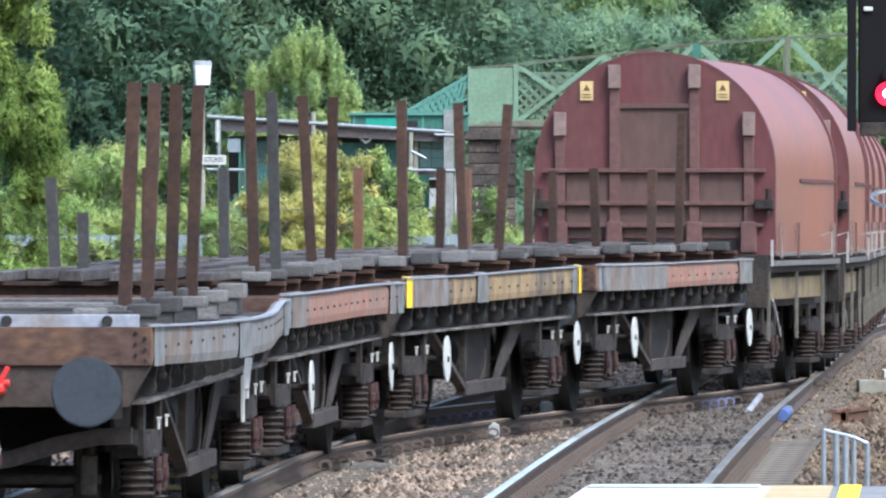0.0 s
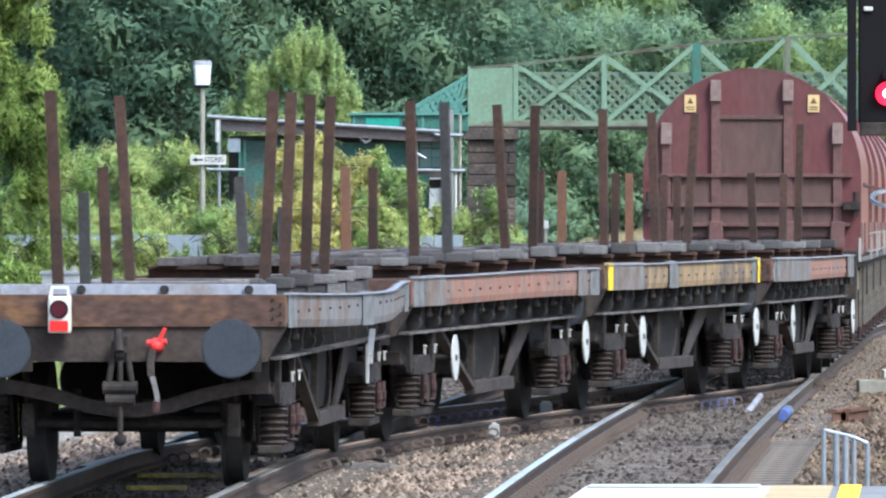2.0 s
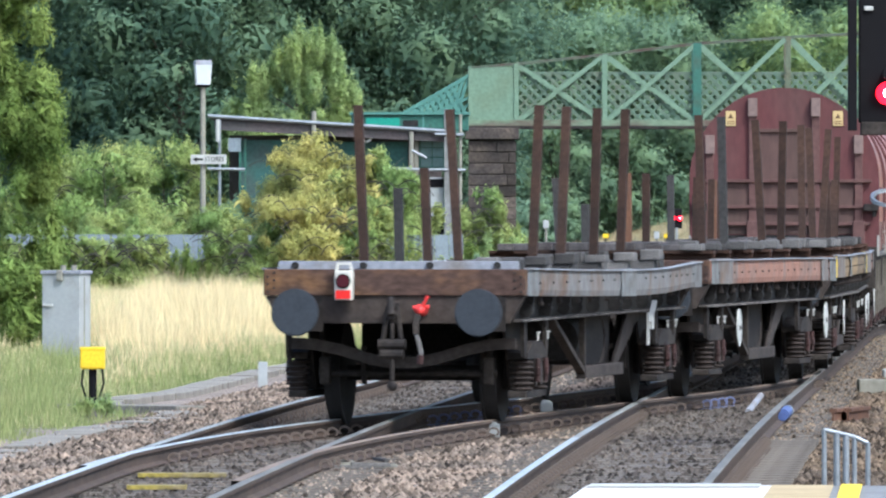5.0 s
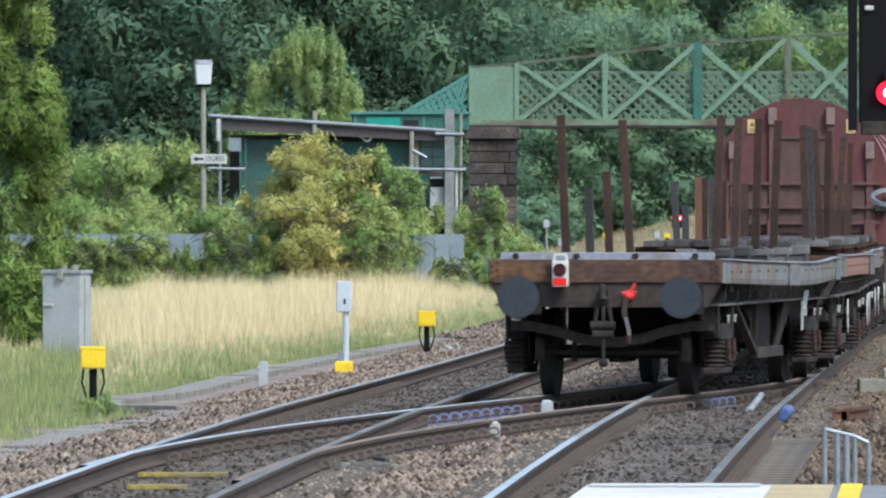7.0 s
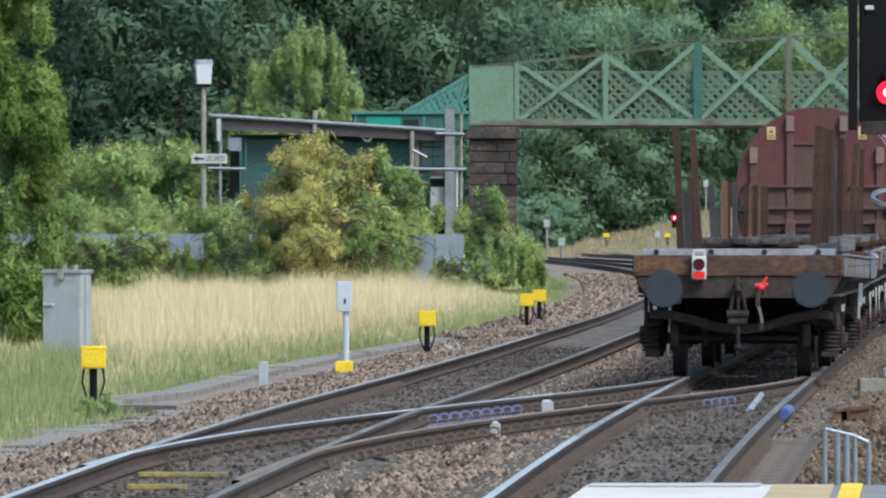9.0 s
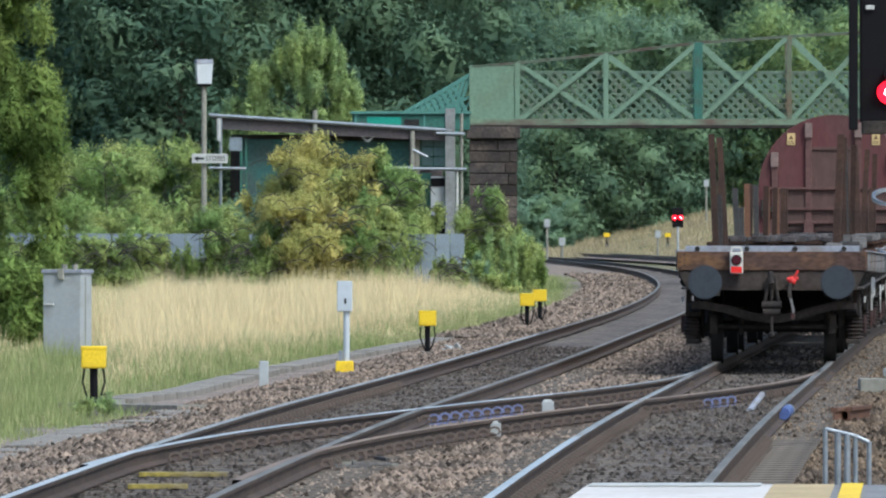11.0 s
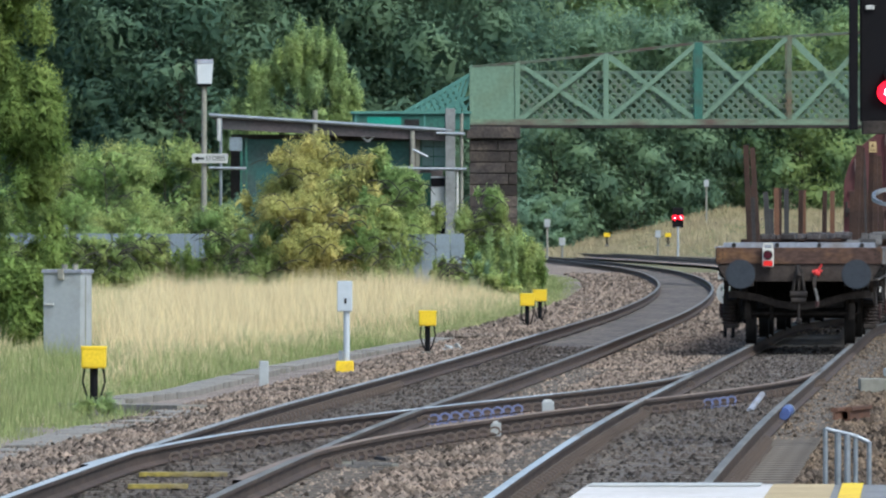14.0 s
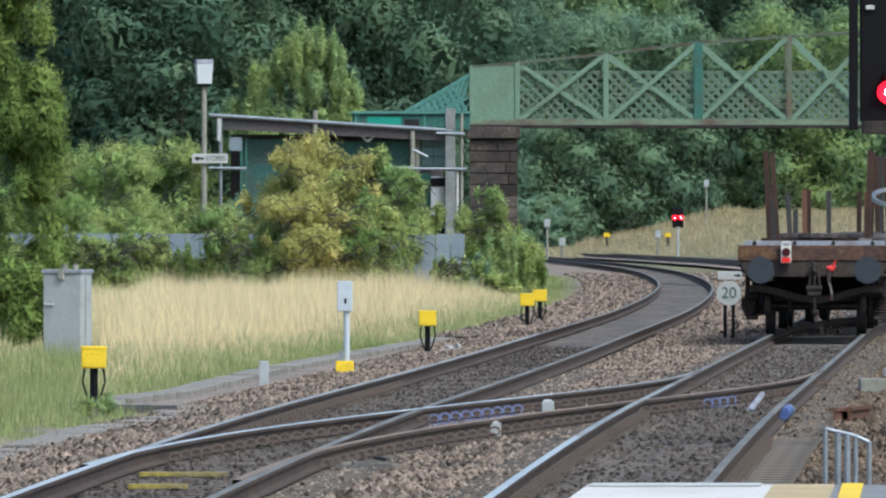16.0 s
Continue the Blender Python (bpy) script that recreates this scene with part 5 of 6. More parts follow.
# ---- footbridge, station and lineside things ----
def build_bridge():
    br = thing("footbridge", "pale green lattice footbridge with rusty patches over the lines", "footbridge")
    posts = [2.335, 5.11, 8.0, 10.85, 13.6, 16.4]
    tops = spline([(0.9, 6.67), (2.3, 6.79), (5.11, 7.08), (8.0, 7.43), (10.85, 7.63), (13.6, 7.78), (16.5, 7.85)])
    for side, y in ((0, 345.0), (1, 347.2)):
        bm = B()
        box(bm, 0.85, 16.5, y - 0.1, y + 0.1, 4.83, 5.02, 0.01)
        part("bottom_chord", bm, M_GREEN_STAINED, br, "green girder with a sooty lower edge")
        part("lower_flange", box(B(), 0.85, 16.5, y - 0.16, y + 0.16, 4.75, 4.84), M_FRAME, br, "dark rusty lower flange")
        for a, b in zip([0.9] + posts[:-1], posts):
            bm = bar(B(), (a, y, tops(a)), (b, y, tops(b)), 0.14, 0.06)
            part("top_chord", bm, M_CHORD, br, "rust-streaked green top rail")
        for i, x in enumerate(posts):
            wide = 0.13 if i == 2 else 0.075
            part("post", box(B(), x - wide, x + wide, y - 0.09, y + 0.09, 4.9, tops(x), 0.01), (M_GREEN, M_GREEN, M_TEALPOST, M_GREEN_RUST, M_GREEN, M_GREEN)[i], br)
        for a, b in zip(posts[:-1], posts[1:]):
            for p, q in (((a + 0.1, y - 0.06, 5.02), (b - 0.1, y - 0.06, tops(b) - 0.08)), ((a + 0.1, y + 0.0, tops(a) - 0.08), (b - 0.1, y + 0.0, 5.02))):
                part("diagonal_brace", bar(B(), p, q, 0.05, 0.13), M_GREEN, br)
            part("lattice_rail", bar(B(), (a, y + 0.08, 6.5), (b, y + 0.08, 6.5), 0.04, 0.07), M_GREEN_DARK, br)
            # crossed flat slats, cut off at the panel's edges
            bm = B()
            x0, x1, z0, z1 = a + 0.1, b - 0.1, 5.02, 6.48
            for sgn in (-1, 1):
                c = -3.2
                while c < 6.0:
                    pts = []
                    for z in (z0, z1):
                        pts.append([x0 + c + (z - z0 if sgn > 0 else z1 - z), z])
                    (xa, za), (xb, zb) = pts
                    ts = [0.0, 1.0]
                    if xa != xb:
                        t0, t1 = sorted(((x0 - xa) / (xb - xa), (x1 - xa) / (xb - xa)))
                        ts = [max(0, t0), min(1, t1)]
                    if ts[1] - ts[0] > 0.03:
                        bar(bm, (xa + (xb - xa) * ts[0], y + 0.09 + 0.012 * sgn, za + (zb - za) * ts[0]), (xa + (xb - xa) * ts[1], y + 0.09 + 0.012 * sgn, za + (zb - za) * ts[1]), 0.012, 0.062)
                    c += 0.31
            part("lattice", bm, M_GREEN_DARK, br, "crossed flat-bar lattice screen")
        part("end_panel", box(B(), 0.9, 2.25, y - 0.05, y + 0.05, 4.98, 6.68, 0.01), M_GREEN, br, "plain pale green sheet panel")
        part("corner_post", box(B(), 0.83, 0.93, y - 0.07, y + 0.07, 4.85, 6.72, 0.01), M_GREEN, br)
        # the stair going down to the platform
        bm = B()
        for k in range(9):
            u = 0.83 - k * 0.2
            bar(bm, (u, y, 4.95 - k * 0.12), (u - 0.55, y, 5.65 - k * 0.12 - 0.1), 0.012, 0.06)
            bar(bm, (u - 0.55, y + 0.02, 4.75 - k * 0.12), (u, y + 0.02, 5.55 - k * 0.12), 0.012, 0.06)
        bar(bm, (0.85, y, 6.42), (-2.5, y, 4.5), 0.05, 0.1)
        bar(bm, (0.85, y, 5.0), (-2.5, y, 3.05), 0.06, 0.24)
        bar(bm, (0.85, y, 5.75), (-2.5, y, 3.8), 0.04, 0.06)
        for k in range(20):
            x = 0.85 - 0.17 * k
            for sgn in (-1, 1):
                xa, xb = x - 0.55 * (sgn > 0), x - 0.55 * (sgn < 0)
                bar(bm, (xa, y + 0.012 * sgn, 5.05 - 0.573 * (0.85 - xa)), (xb, y + 0.012 * sgn, 6.4 - 0.573 * (0.85 - xb)), 0.012, 0.1)
        part("stair_side", bm, M_GREEN_TEAL, br, "blue-green stair balustrade")
    part("deck", box(B(), 0.9, 16.5, 345.1, 347.1, 4.9, 4.98), M_GREEN_DARK, br)

    pier = thing("bridge_pier", "sooty sandstone pier carrying the footbridge", "bridge pier", kind="structure")
    part("core", box(B(), 0.86, 2.3, 344.9, 347.3, -0.3, 4.74), M_MORTAR, pier)
    part("capstone", box(B(), 0.74, 2.42, 344.6, 347.5, 4.42, 4.78, 0.03), M_PIER, pier)
    rng = random.Random(2)
    for r in range(13):
        z = -0.2 + r * 0.352
        x = 0.82
        while x < 2.3:
            wdt = rng.uniform(0.55, 1.3)
            x1 = min(x + wdt, 2.34)
            if 2.34 - x1 < 0.2:
                x1 = 2.34
            part("stone", box(B(), x + 0.01, x1 - 0.01, 344.8 - rng.uniform(0, 0.05), 345.1, z + 0.012, z + 0.34, 0.025), M_PIER, pier)
            x = x1


M_CHORD = material("rusting_green_rail", (0.09, 0.12, 0.085), 0.8, var=0.3, scale=1.5, fine=10, tint=(0.07, 0.05, 0.04), tint_at=0.5)
M_GREEN_STAINED = material("rust_stained_green_girder", (0.14, 0.19, 0.125), 0.7, var=0.2, scale=0.7, fine=6, tint=(0.1, 0.068, 0.055), tint_at=0.56, streak=(1.0, 1, 3.0))
M_TEALPOST = material("dark_teal_post", (0.04, 0.115, 0.088), 0.6, var=0.25, scale=1, fine=10, tint=(0.06, 0.07, 0.05), tint_at=0.62)
M_GREEN_TEAL = material("blue_green_stair", (0.085, 0.2, 0.165), 0.6, var=0.15, scale=1, fine=10)


def lettering(words, size, mat, parent, at, squeeze=1.0):
    """Flat raised letters in the built-in font."""
    cu = bpy.data.curves.new("lettering", "FONT")
    cu.body, cu.size, cu.align_x, cu.align_y, cu.extrude = words, size, "CENTER", "CENTER", 0.003
    tmp = new("lettering", cu)
    me = bpy.data.meshes.new_from_object(tmp)
    bpy.data.objects.remove(tmp)
    me.transform(Matrix.Diagonal((squeeze, 1, 1, 1)))
    me.materials.clear()
    me.materials.append(mat)
    return part("lettering", me, None, parent, "dark lettering " + words, at=at)


def build_station():
    sh = thing("scaffold_shelter", "scaffold-framed shelter with teal hoardings under repair", "shelter")
    y = 325.0
    part("roof_pole", rod(B(), (-6.9, y - 0.3, 4.96), (0.27, y - 0.3, 4.5), 0.055, 12), M_GALV, sh, "long galvanised scaffold pole")
    part("fascia", prism(B(), [(-6.7, 4.86), (-6.7, 4.55), (0.3, 4.18), (0.3, 4.4)], "y", y - 0.2, y - 0.1), M_FASCIA, sh, "brown fascia board with painted underside shade")
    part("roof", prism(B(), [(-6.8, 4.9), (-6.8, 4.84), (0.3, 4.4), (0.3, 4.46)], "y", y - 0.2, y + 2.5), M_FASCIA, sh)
    for x, z1, r, m in ((-6.55, 4.9, 0.05, M_GALV), (-3.77, 5.1, 0.075, M_POST), (-0.9, 4.5, 0.07, M_POST), (0.55, 5.0, 0.05, M_POST), (0.42, 3.35, 0.045, M_WHITE), (-6.6, 4.86, 0.07, M_WHITE)):
        part("post", rod(B(), (x, y - 0.25, 0 if m is not M_WHITE else (4.2 if x < -5 else 0.6)), (x, y - 0.25, z1), r, 10), m, sh)
    part("column", box(B(), 0.07, 0.36, y - 0.35, y - 0.1, 0.0, 5.15, 0.02), M_COLUMN, sh, "weathered grey square column")
    for x0, x1, z in ((-6.9, -5.8, 3.4), (-0.95, 0.7, 3.38), (-0.2, 0.65, 4.42), (-3.2, -0.9, 3.42)):
        part("guard_rail", rod(B(), (x0, y - 0.35, z), (x1, y - 0.35, z - 0.02), 0.045, 8), M_GALV, sh)
    part("guard_rail", rod(B(), (-0.9, y - 0.3, 3.95), (-0.45, y - 0.3, 3.72), 0.04, 8), M_GALV, sh)
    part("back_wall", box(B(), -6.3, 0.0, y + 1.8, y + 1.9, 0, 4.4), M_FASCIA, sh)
    for x0, x1, z0, z1, m in ((-6.0, -3.9, 2.3, 4.25, M_TEAL), (-3.6, -1.0, 2.4, 4.2, M_TEAL), (-0.85, -0.35, 1.2, 3.25, M_TEALPOST)):
        part("hoarding_panel", box(B(), x0, x1, y + 0.4, y + 0.46, z0, z1, 0.01), m, sh, "weathered teal hoarding panel")
    for k in range(2):  # glazed screen in a teal frame
        for r in range(3):
            part("screen_pane", box(B(), -0.62 + 0.35 * k, -0.3 + 0.35 * k, y + 0.3, y + 0.33, 3.46 + 0.29 * r, 3.72 + 0.29 * r, 0.006), M_SCREEN, sh, "pale teal screen pane")
    part("screen_frame", box(B(), -0.68, 0.1, y + 0.335, y + 0.38, 3.4, 4.36), M_TEALPOST, sh)
    for x in (-5.95, -5.8, -0.78, -0.72):
        part("thin_post", box(B(), x - 0.03, x + 0.03, y + 0.1, y + 0.16, 2.6, 4.3), M_TEALPOST if x < -3 else M_POST, sh)
    for sx in (-1, 1):
        part("pendant_lamp", bar(B(), (-2.22, y - 0.05, 4.18), (-2.22 + sx * 0.22, y - 0.05, 4.36), 0.06, 0.09, (0, 1, 0)), M_WHITE, sh, "white angled lamp fitting")
    part("notice_panel", box(B(), -6.3, -5.93, y - 0.1, y - 0.05, 3.9, 4.3, 0.01), M_FENCE, sh)
    part("canopy_box", box(B(), -2.7, 0.8, y + 3.0, y + 5.0, 4.55, 5.02, 0.02), M_TEALPOST, sh, "green canopy box with darker openings")
    part("canopy_top", box(B(), -2.75, 0.85, y + 2.9, y + 5.1, 5.03, 5.1), M_GREEN_TEAL, sh)
    part("canopy_panel", box(B(), -2.25, -1.25, y + 2.97, y + 2.995, 4.66, 4.93), M_BRIGHTTEAL, sh, "bright teal canopy panel")
    part("canopy_opening", box(B(), -1.15, -0.7, y + 2.97, y + 3.0, 4.68, 4.86), M_BLACK, sh)
    for x in (-2.6, -0.55, 0.1):
        part("canopy_rib", box(B(), x - 0.03, x + 0.03, y + 2.96, y + 3.0, 4.58, 5.02), M_GREEN_TEAL, sh)
    part("machine", box(B(), -0.36, 0.06, y - 0.1, y + 0.3, 2.0, 3.15, 0.03), M_CABINET, sh, "grey machine cabinet with dark base")
    part("machine_top", box(B(), -0.36, 0.06, y - 0.12, y + 0.3, 2.85, 3.1), M_SIGNAL, sh)
    part("machine_base", box(B(), -0.34, 0.06, y - 0.12, y + 0.3, 1.4, 2.0), M_SIGNAL, sh)

    lamp = thing("platform_lamp", "square tapered white lantern on a weathered concrete post", "street lamp", at=pose(-6.94, 320, 0))
    part("post", rod(B(), (0, 0, -0.2), (0, 0, 5.75), 0.09, 12, 0.075), M_POST, lamp)
    for nm, z0, z1, w0, w1, m in (("lantern", 5.82, 6.4, 0.2, 0.24, M_GLASS_WHITE), ("lantern_cap", 6.4, 6.53, 0.25, 0.23, M_GREY_END), ("lantern_base", 5.74, 5.83, 0.16, 0.2, M_SIGNAL)):
        bm = B()
        bmesh.ops.create_cone(bm, cap_ends=True, segments=4, radius1=w0 * 1.414, radius2=w1 * 1.414, depth=z1 - z0, matrix=pose(0, 0, (z0 + z1) / 2, 0, 0, 45 + 8))
        part(nm, bm, m, lamp)
    sign = thing("direction_sign", "white sign reading STORES with a black arrow", "sign", at=pose(-6.77, 319.85, 3.65))
    part("plate", box(B(), -0.52, 0.52, -0.03, 0.0, -0.14, 0.14, 0.01), M_WHITE, sign)
    bm = B()
    arrow = [(-0.46, 0.0), (-0.34, 0.08), (-0.34, 0.03), (-0.16, 0.03), (-0.16, -0.03), (-0.34, -0.03), (-0.34, -0.08)]
    prism(bm, arrow, "y", -0.036, -0.031)
    part("arrow", bm, M_INK, sign)
    lettering("STORES", 0.2, M_INK, sign, pose(0.17, -0.034, 0.0, 90, 0, 0), 0.82)

    fence = thing("palisade_fence", "grey galvanised sheet-pale fence half hidden by brambles", "fence", kind="structure")
    pale = B()
    prism(pale, [(-0.19, -0.2), (0.19, -0.2), (0.19, 1.47), (0.17, 1.49), (-0.17, 1.49), (-0.19, 1.47)], "y", -0.012, 0.012)
    me = mesh_of("pale", pale, M_FENCE)
    rng = random.Random(6)
    x = -13.6
    while x < 0.6:
        part("pale", me, None, fence, at=pose(x, 299.5, rng.uniform(-0.015, 0.02) + (0.25 if -11 < x < -10 else 0), 0, rng.uniform(-0.6, 0.6), rng.uniform(-5, 5)))
        x += 0.4
    for z in (0.25, 1.2):
        part("rail", box(B(), -13.7, 0.6, 299.53, 299.58, z - 0.03, z + 0.03), M_FENCE, fence)


M_COLUMN = material("weathered_column_grey", (0.2, 0.205, 0.2), 0.85, var=0.2, scale=1.5, fine=10, tint=(0.15, 0.15, 0.14))
M_SCREEN = material("pale_teal_screen", (0.085, 0.15, 0.14), 0.4, var=0.15, scale=2, fine=10)
M_BRIGHTTEAL = material("bright_teal_panel", (0.03, 0.24, 0.17), 0.55, var=0.15, scale=1.5, fine=10)
M_PALE = material("pale_blue_grey_paint", (0.42, 0.45, 0.47), 0.6, var=0.05, scale=4, fine=20, bump=0.02)


def trackside_cabinet():
    c = thing("relay_cabinet", "pale grey steel trackside relay cabinet with padlocked lid", "cabinet", at=pose(-5.86, 172, -0.22, 0, 0, -20))
    part("body", box(B(), -0.315, 0.315, -0.235, 0.235, -0.12, 1.27, 0.015), M_CABINET, c)
    part("lid", box(B(), -0.34, 0.34, -0.26, 0.26, 1.25, 1.31, 0.012), M_GREY_END, c)
    part("hasp", box(B(), -0.06, 0.04, -0.285, -0.235, 1.15, 1.32, 0.012), M_POST, c)
    for x in (-0.01, 0.17):
        part("lifting_eye", rod(B(), (x, -0.1, 1.3), (x, -0.1, 1.39), 0.045, 10), M_POST, c)
    part("handle", box(B(), -0.3, -0.13, -0.265, -0.235, 0.75, 0.785, 0.006), M_WHITE, c)
    part("door_seam", box(B(), 0.314, 0.32, -0.05, -0.02, 0.05, 1.2), M_POST, c)


def yellow_box(x, y, z, s=1.0):
    c = thing("yellow_junction_box", "yellow plastic lineside box on a black stem with hanging cables", "junction box", "yellow lineside boxes", at=pose(x, y, z))
    part("box", box(B(), -0.135 * s, 0.135 * s, -0.1, 0.1, 0.4, 0.63, 0.025), M_YELLOW, c)
    part("lid", box(B(), -0.14 * s, 0.14 * s, -0.105, 0.105, 0.6, 0.64, 0.012), M_YELLOW, c)
    part("stem", rod(B(), (0, 0, -0.1), (0, 0, 0.42), 0.045, 10), M_SIGNAL, c)
    for sx in (-1, 1):
        bm = B()
        pts = [(sx * 0.1, -0.02, 0.41), (sx * 0.12, -0.03, 0.25), (sx * 0.07, -0.03, 0.08), (sx * 0.02, 0, 0.0)]
        ribbon(bm, pts, 0.022, 0.022, (0, 1, 0))
        part("cable", bm, M_SIGNAL, c)
    part("base", box(B(), -0.1, 0.1, -0.1, 0.1, -0.14, 0.0, 0.01), M_PATH, c)


def build_lineside():
    trackside_cabinet()
    yellow_box(-3.77, 119, -0.14)
    yellow_box(-0.24, 172, -0.19, 1.02)
    yellow_box(1.62, 212, -0.19, 1.05)
    yellow_box(1.97, 224, -0.19, 1.05)
    yellow_box(9.3, 625, 0.5, 1.3)
    yellow_box(12.7, 622, 0.5, 1.3)
    c = thing("post_box", "pale grey telephone box on a slim post", "junction box", at=pose(-1.36, 152, -0.22))
    part("post", rod(B(), (0.03, 0, -0.15), (0.03, 0, 0.85), 0.045, 10), M_PALE, c)
    part("box", box(B(), -0.1, 0.11, -0.08, 0.1, 0.82, 1.24, 0.015), M_PALE, c)
    part("latch", box(B(), 0.0, 0.03, -0.09, -0.08, 0.93, 1.0), M_BLACK, c)
    part("foot", box(B(), -0.12, 0.13, -0.12, 0.12, -0.12, 0.14, 0.02), M_YELLOW, c, "yellow foot block")
    part("stub", box(B(), -0.08, -0.02, -0.1, 0.0, 0.1, 0.28, 0.01), M_GALV, c)
    c = thing("marker_post", "short grey marker post in the ballast edge", "post", at=pose(-2.29, 141, -0.22))
    part("post", box(B(), -0.06, 0.06, -0.05, 0.05, -0.15, 0.28, 0.01), M_CABINET, c)

    s = thing("speed_sign", "round white speed sign reading 20 under a small arrow plate", "sign", at=pose(4.96, 191.5, -0.22))
    for x in (-0.055, 0.085):
        part("post", box(B(), x - 0.03, x + 0.03, -0.0, 0.05, -0.15, 0.62, 0.006), M_SIGNAL, s)
    part("disc", rod(B(), (0.01, -0.02, 0.81), (0.01, 0.0, 0.81), 0.215, 40), M_WHITE, s)
    lettering("20", 0.27, M_SIGN_GREY, s, pose(0.01, -0.026, 0.81, 90, 0, 0))
    part("plate", box(B(), -0.18, 0.24, -0.02, 0.0, 1.05, 1.19, 0.006), M_WHITE, s)
    part("arrow", prism(B(), [(0.22, 1.12), (0.16, 1.155), (0.16, 1.13), (0.09, 1.13), (0.09, 1.11), (0.16, 1.11), (0.16, 1.085)], "y", -0.026, -0.021), M_INK, s)

    # colour-light signal close by, seen only in part
    sg = thing("colour_light_signal", "black colour-light signal showing red on a dark post", "railway signal", at=pose(4.045, 100, 0))
    part("head", box(B(), -0.26, 0.3, 0.0, 0.14, 2.75, 4.6, 0.02), M_SIGNAL, sg)
    part("side_plate", box(B(), -0.36, -0.28, -0.1, 0.05, 2.68, 4.6, 0.01), M_SIGNAL, sg)
    part("lens", rod(B(), (0.0, -0.05, 3.02), (0.0, 0.0, 3.02), 0.105, 24), M_GLOW_RED, sg, "lit red lens")
    part("lens_core", rod(B(), (0.0, -0.056, 3.02), (0.0, -0.05, 3.02), 0.04, 16), M_GLOW_CORE, sg)
    part("hood", rod(B(), (0.0, -0.2, 3.19), (0.0, 0.0, 3.19), 0.05, 16), M_SIGNAL, sg)
    part("lifting_lug", box(B(), -0.21, -0.13, -0.03, 0.0, 3.77, 3.81, 0.008), M_WHITE, sg, "small white lifting lug")
    part("bracket", box(B(), -0.24, 0.3, -0.05, 0.2, 2.64, 2.76, 0.01), M_FRAME, sg)
    part("post", box(B(), 0.16, 0.32, 0.2, 0.36, -0.4, 4.6, 0.01), M_POST, sg)
    hoop = [(0.03 + 0.17 * math.cos(2 * math.pi * i / 20), 0.17 * math.sin(2 * math.pi * i / 20), 2.07 + 0.07 * math.sin(2 * math.pi * i / 20)) for i in range(21)]
    bm = ribbon(B(), hoop, 0.03, 0.034)
    part("ladder_hoop", bm, M_GALV, sg, "galvanised safety hoop")

    far = thing("far_signal", "small two-light signal showing red by the far bank", "railway signal", at=pose(12.9, 605, -0.2))
    part("post", rod(B(), (0, 0, -0.1), (0, 0, 1.7), 0.07, 10), M_CABINET, far)
    part("head", box(B(), -0.3, 0.3, 0, 0.2, 1.65, 2.75, 0.03), M_SIGNAL, far)
    for x in (-0.17, 0.17):
        part("lens", rod(B(), (x, -0.12, 2.2), (x, 0.0, 2.2), 0.14, 16), M_GLOW_RED, far, "lit red lens")
        part("lens_core", rod(B(), (x, -0.125, 2.2), (x, -0.12, 2.2), 0.03, 12), M_GLOW_CORE, far)


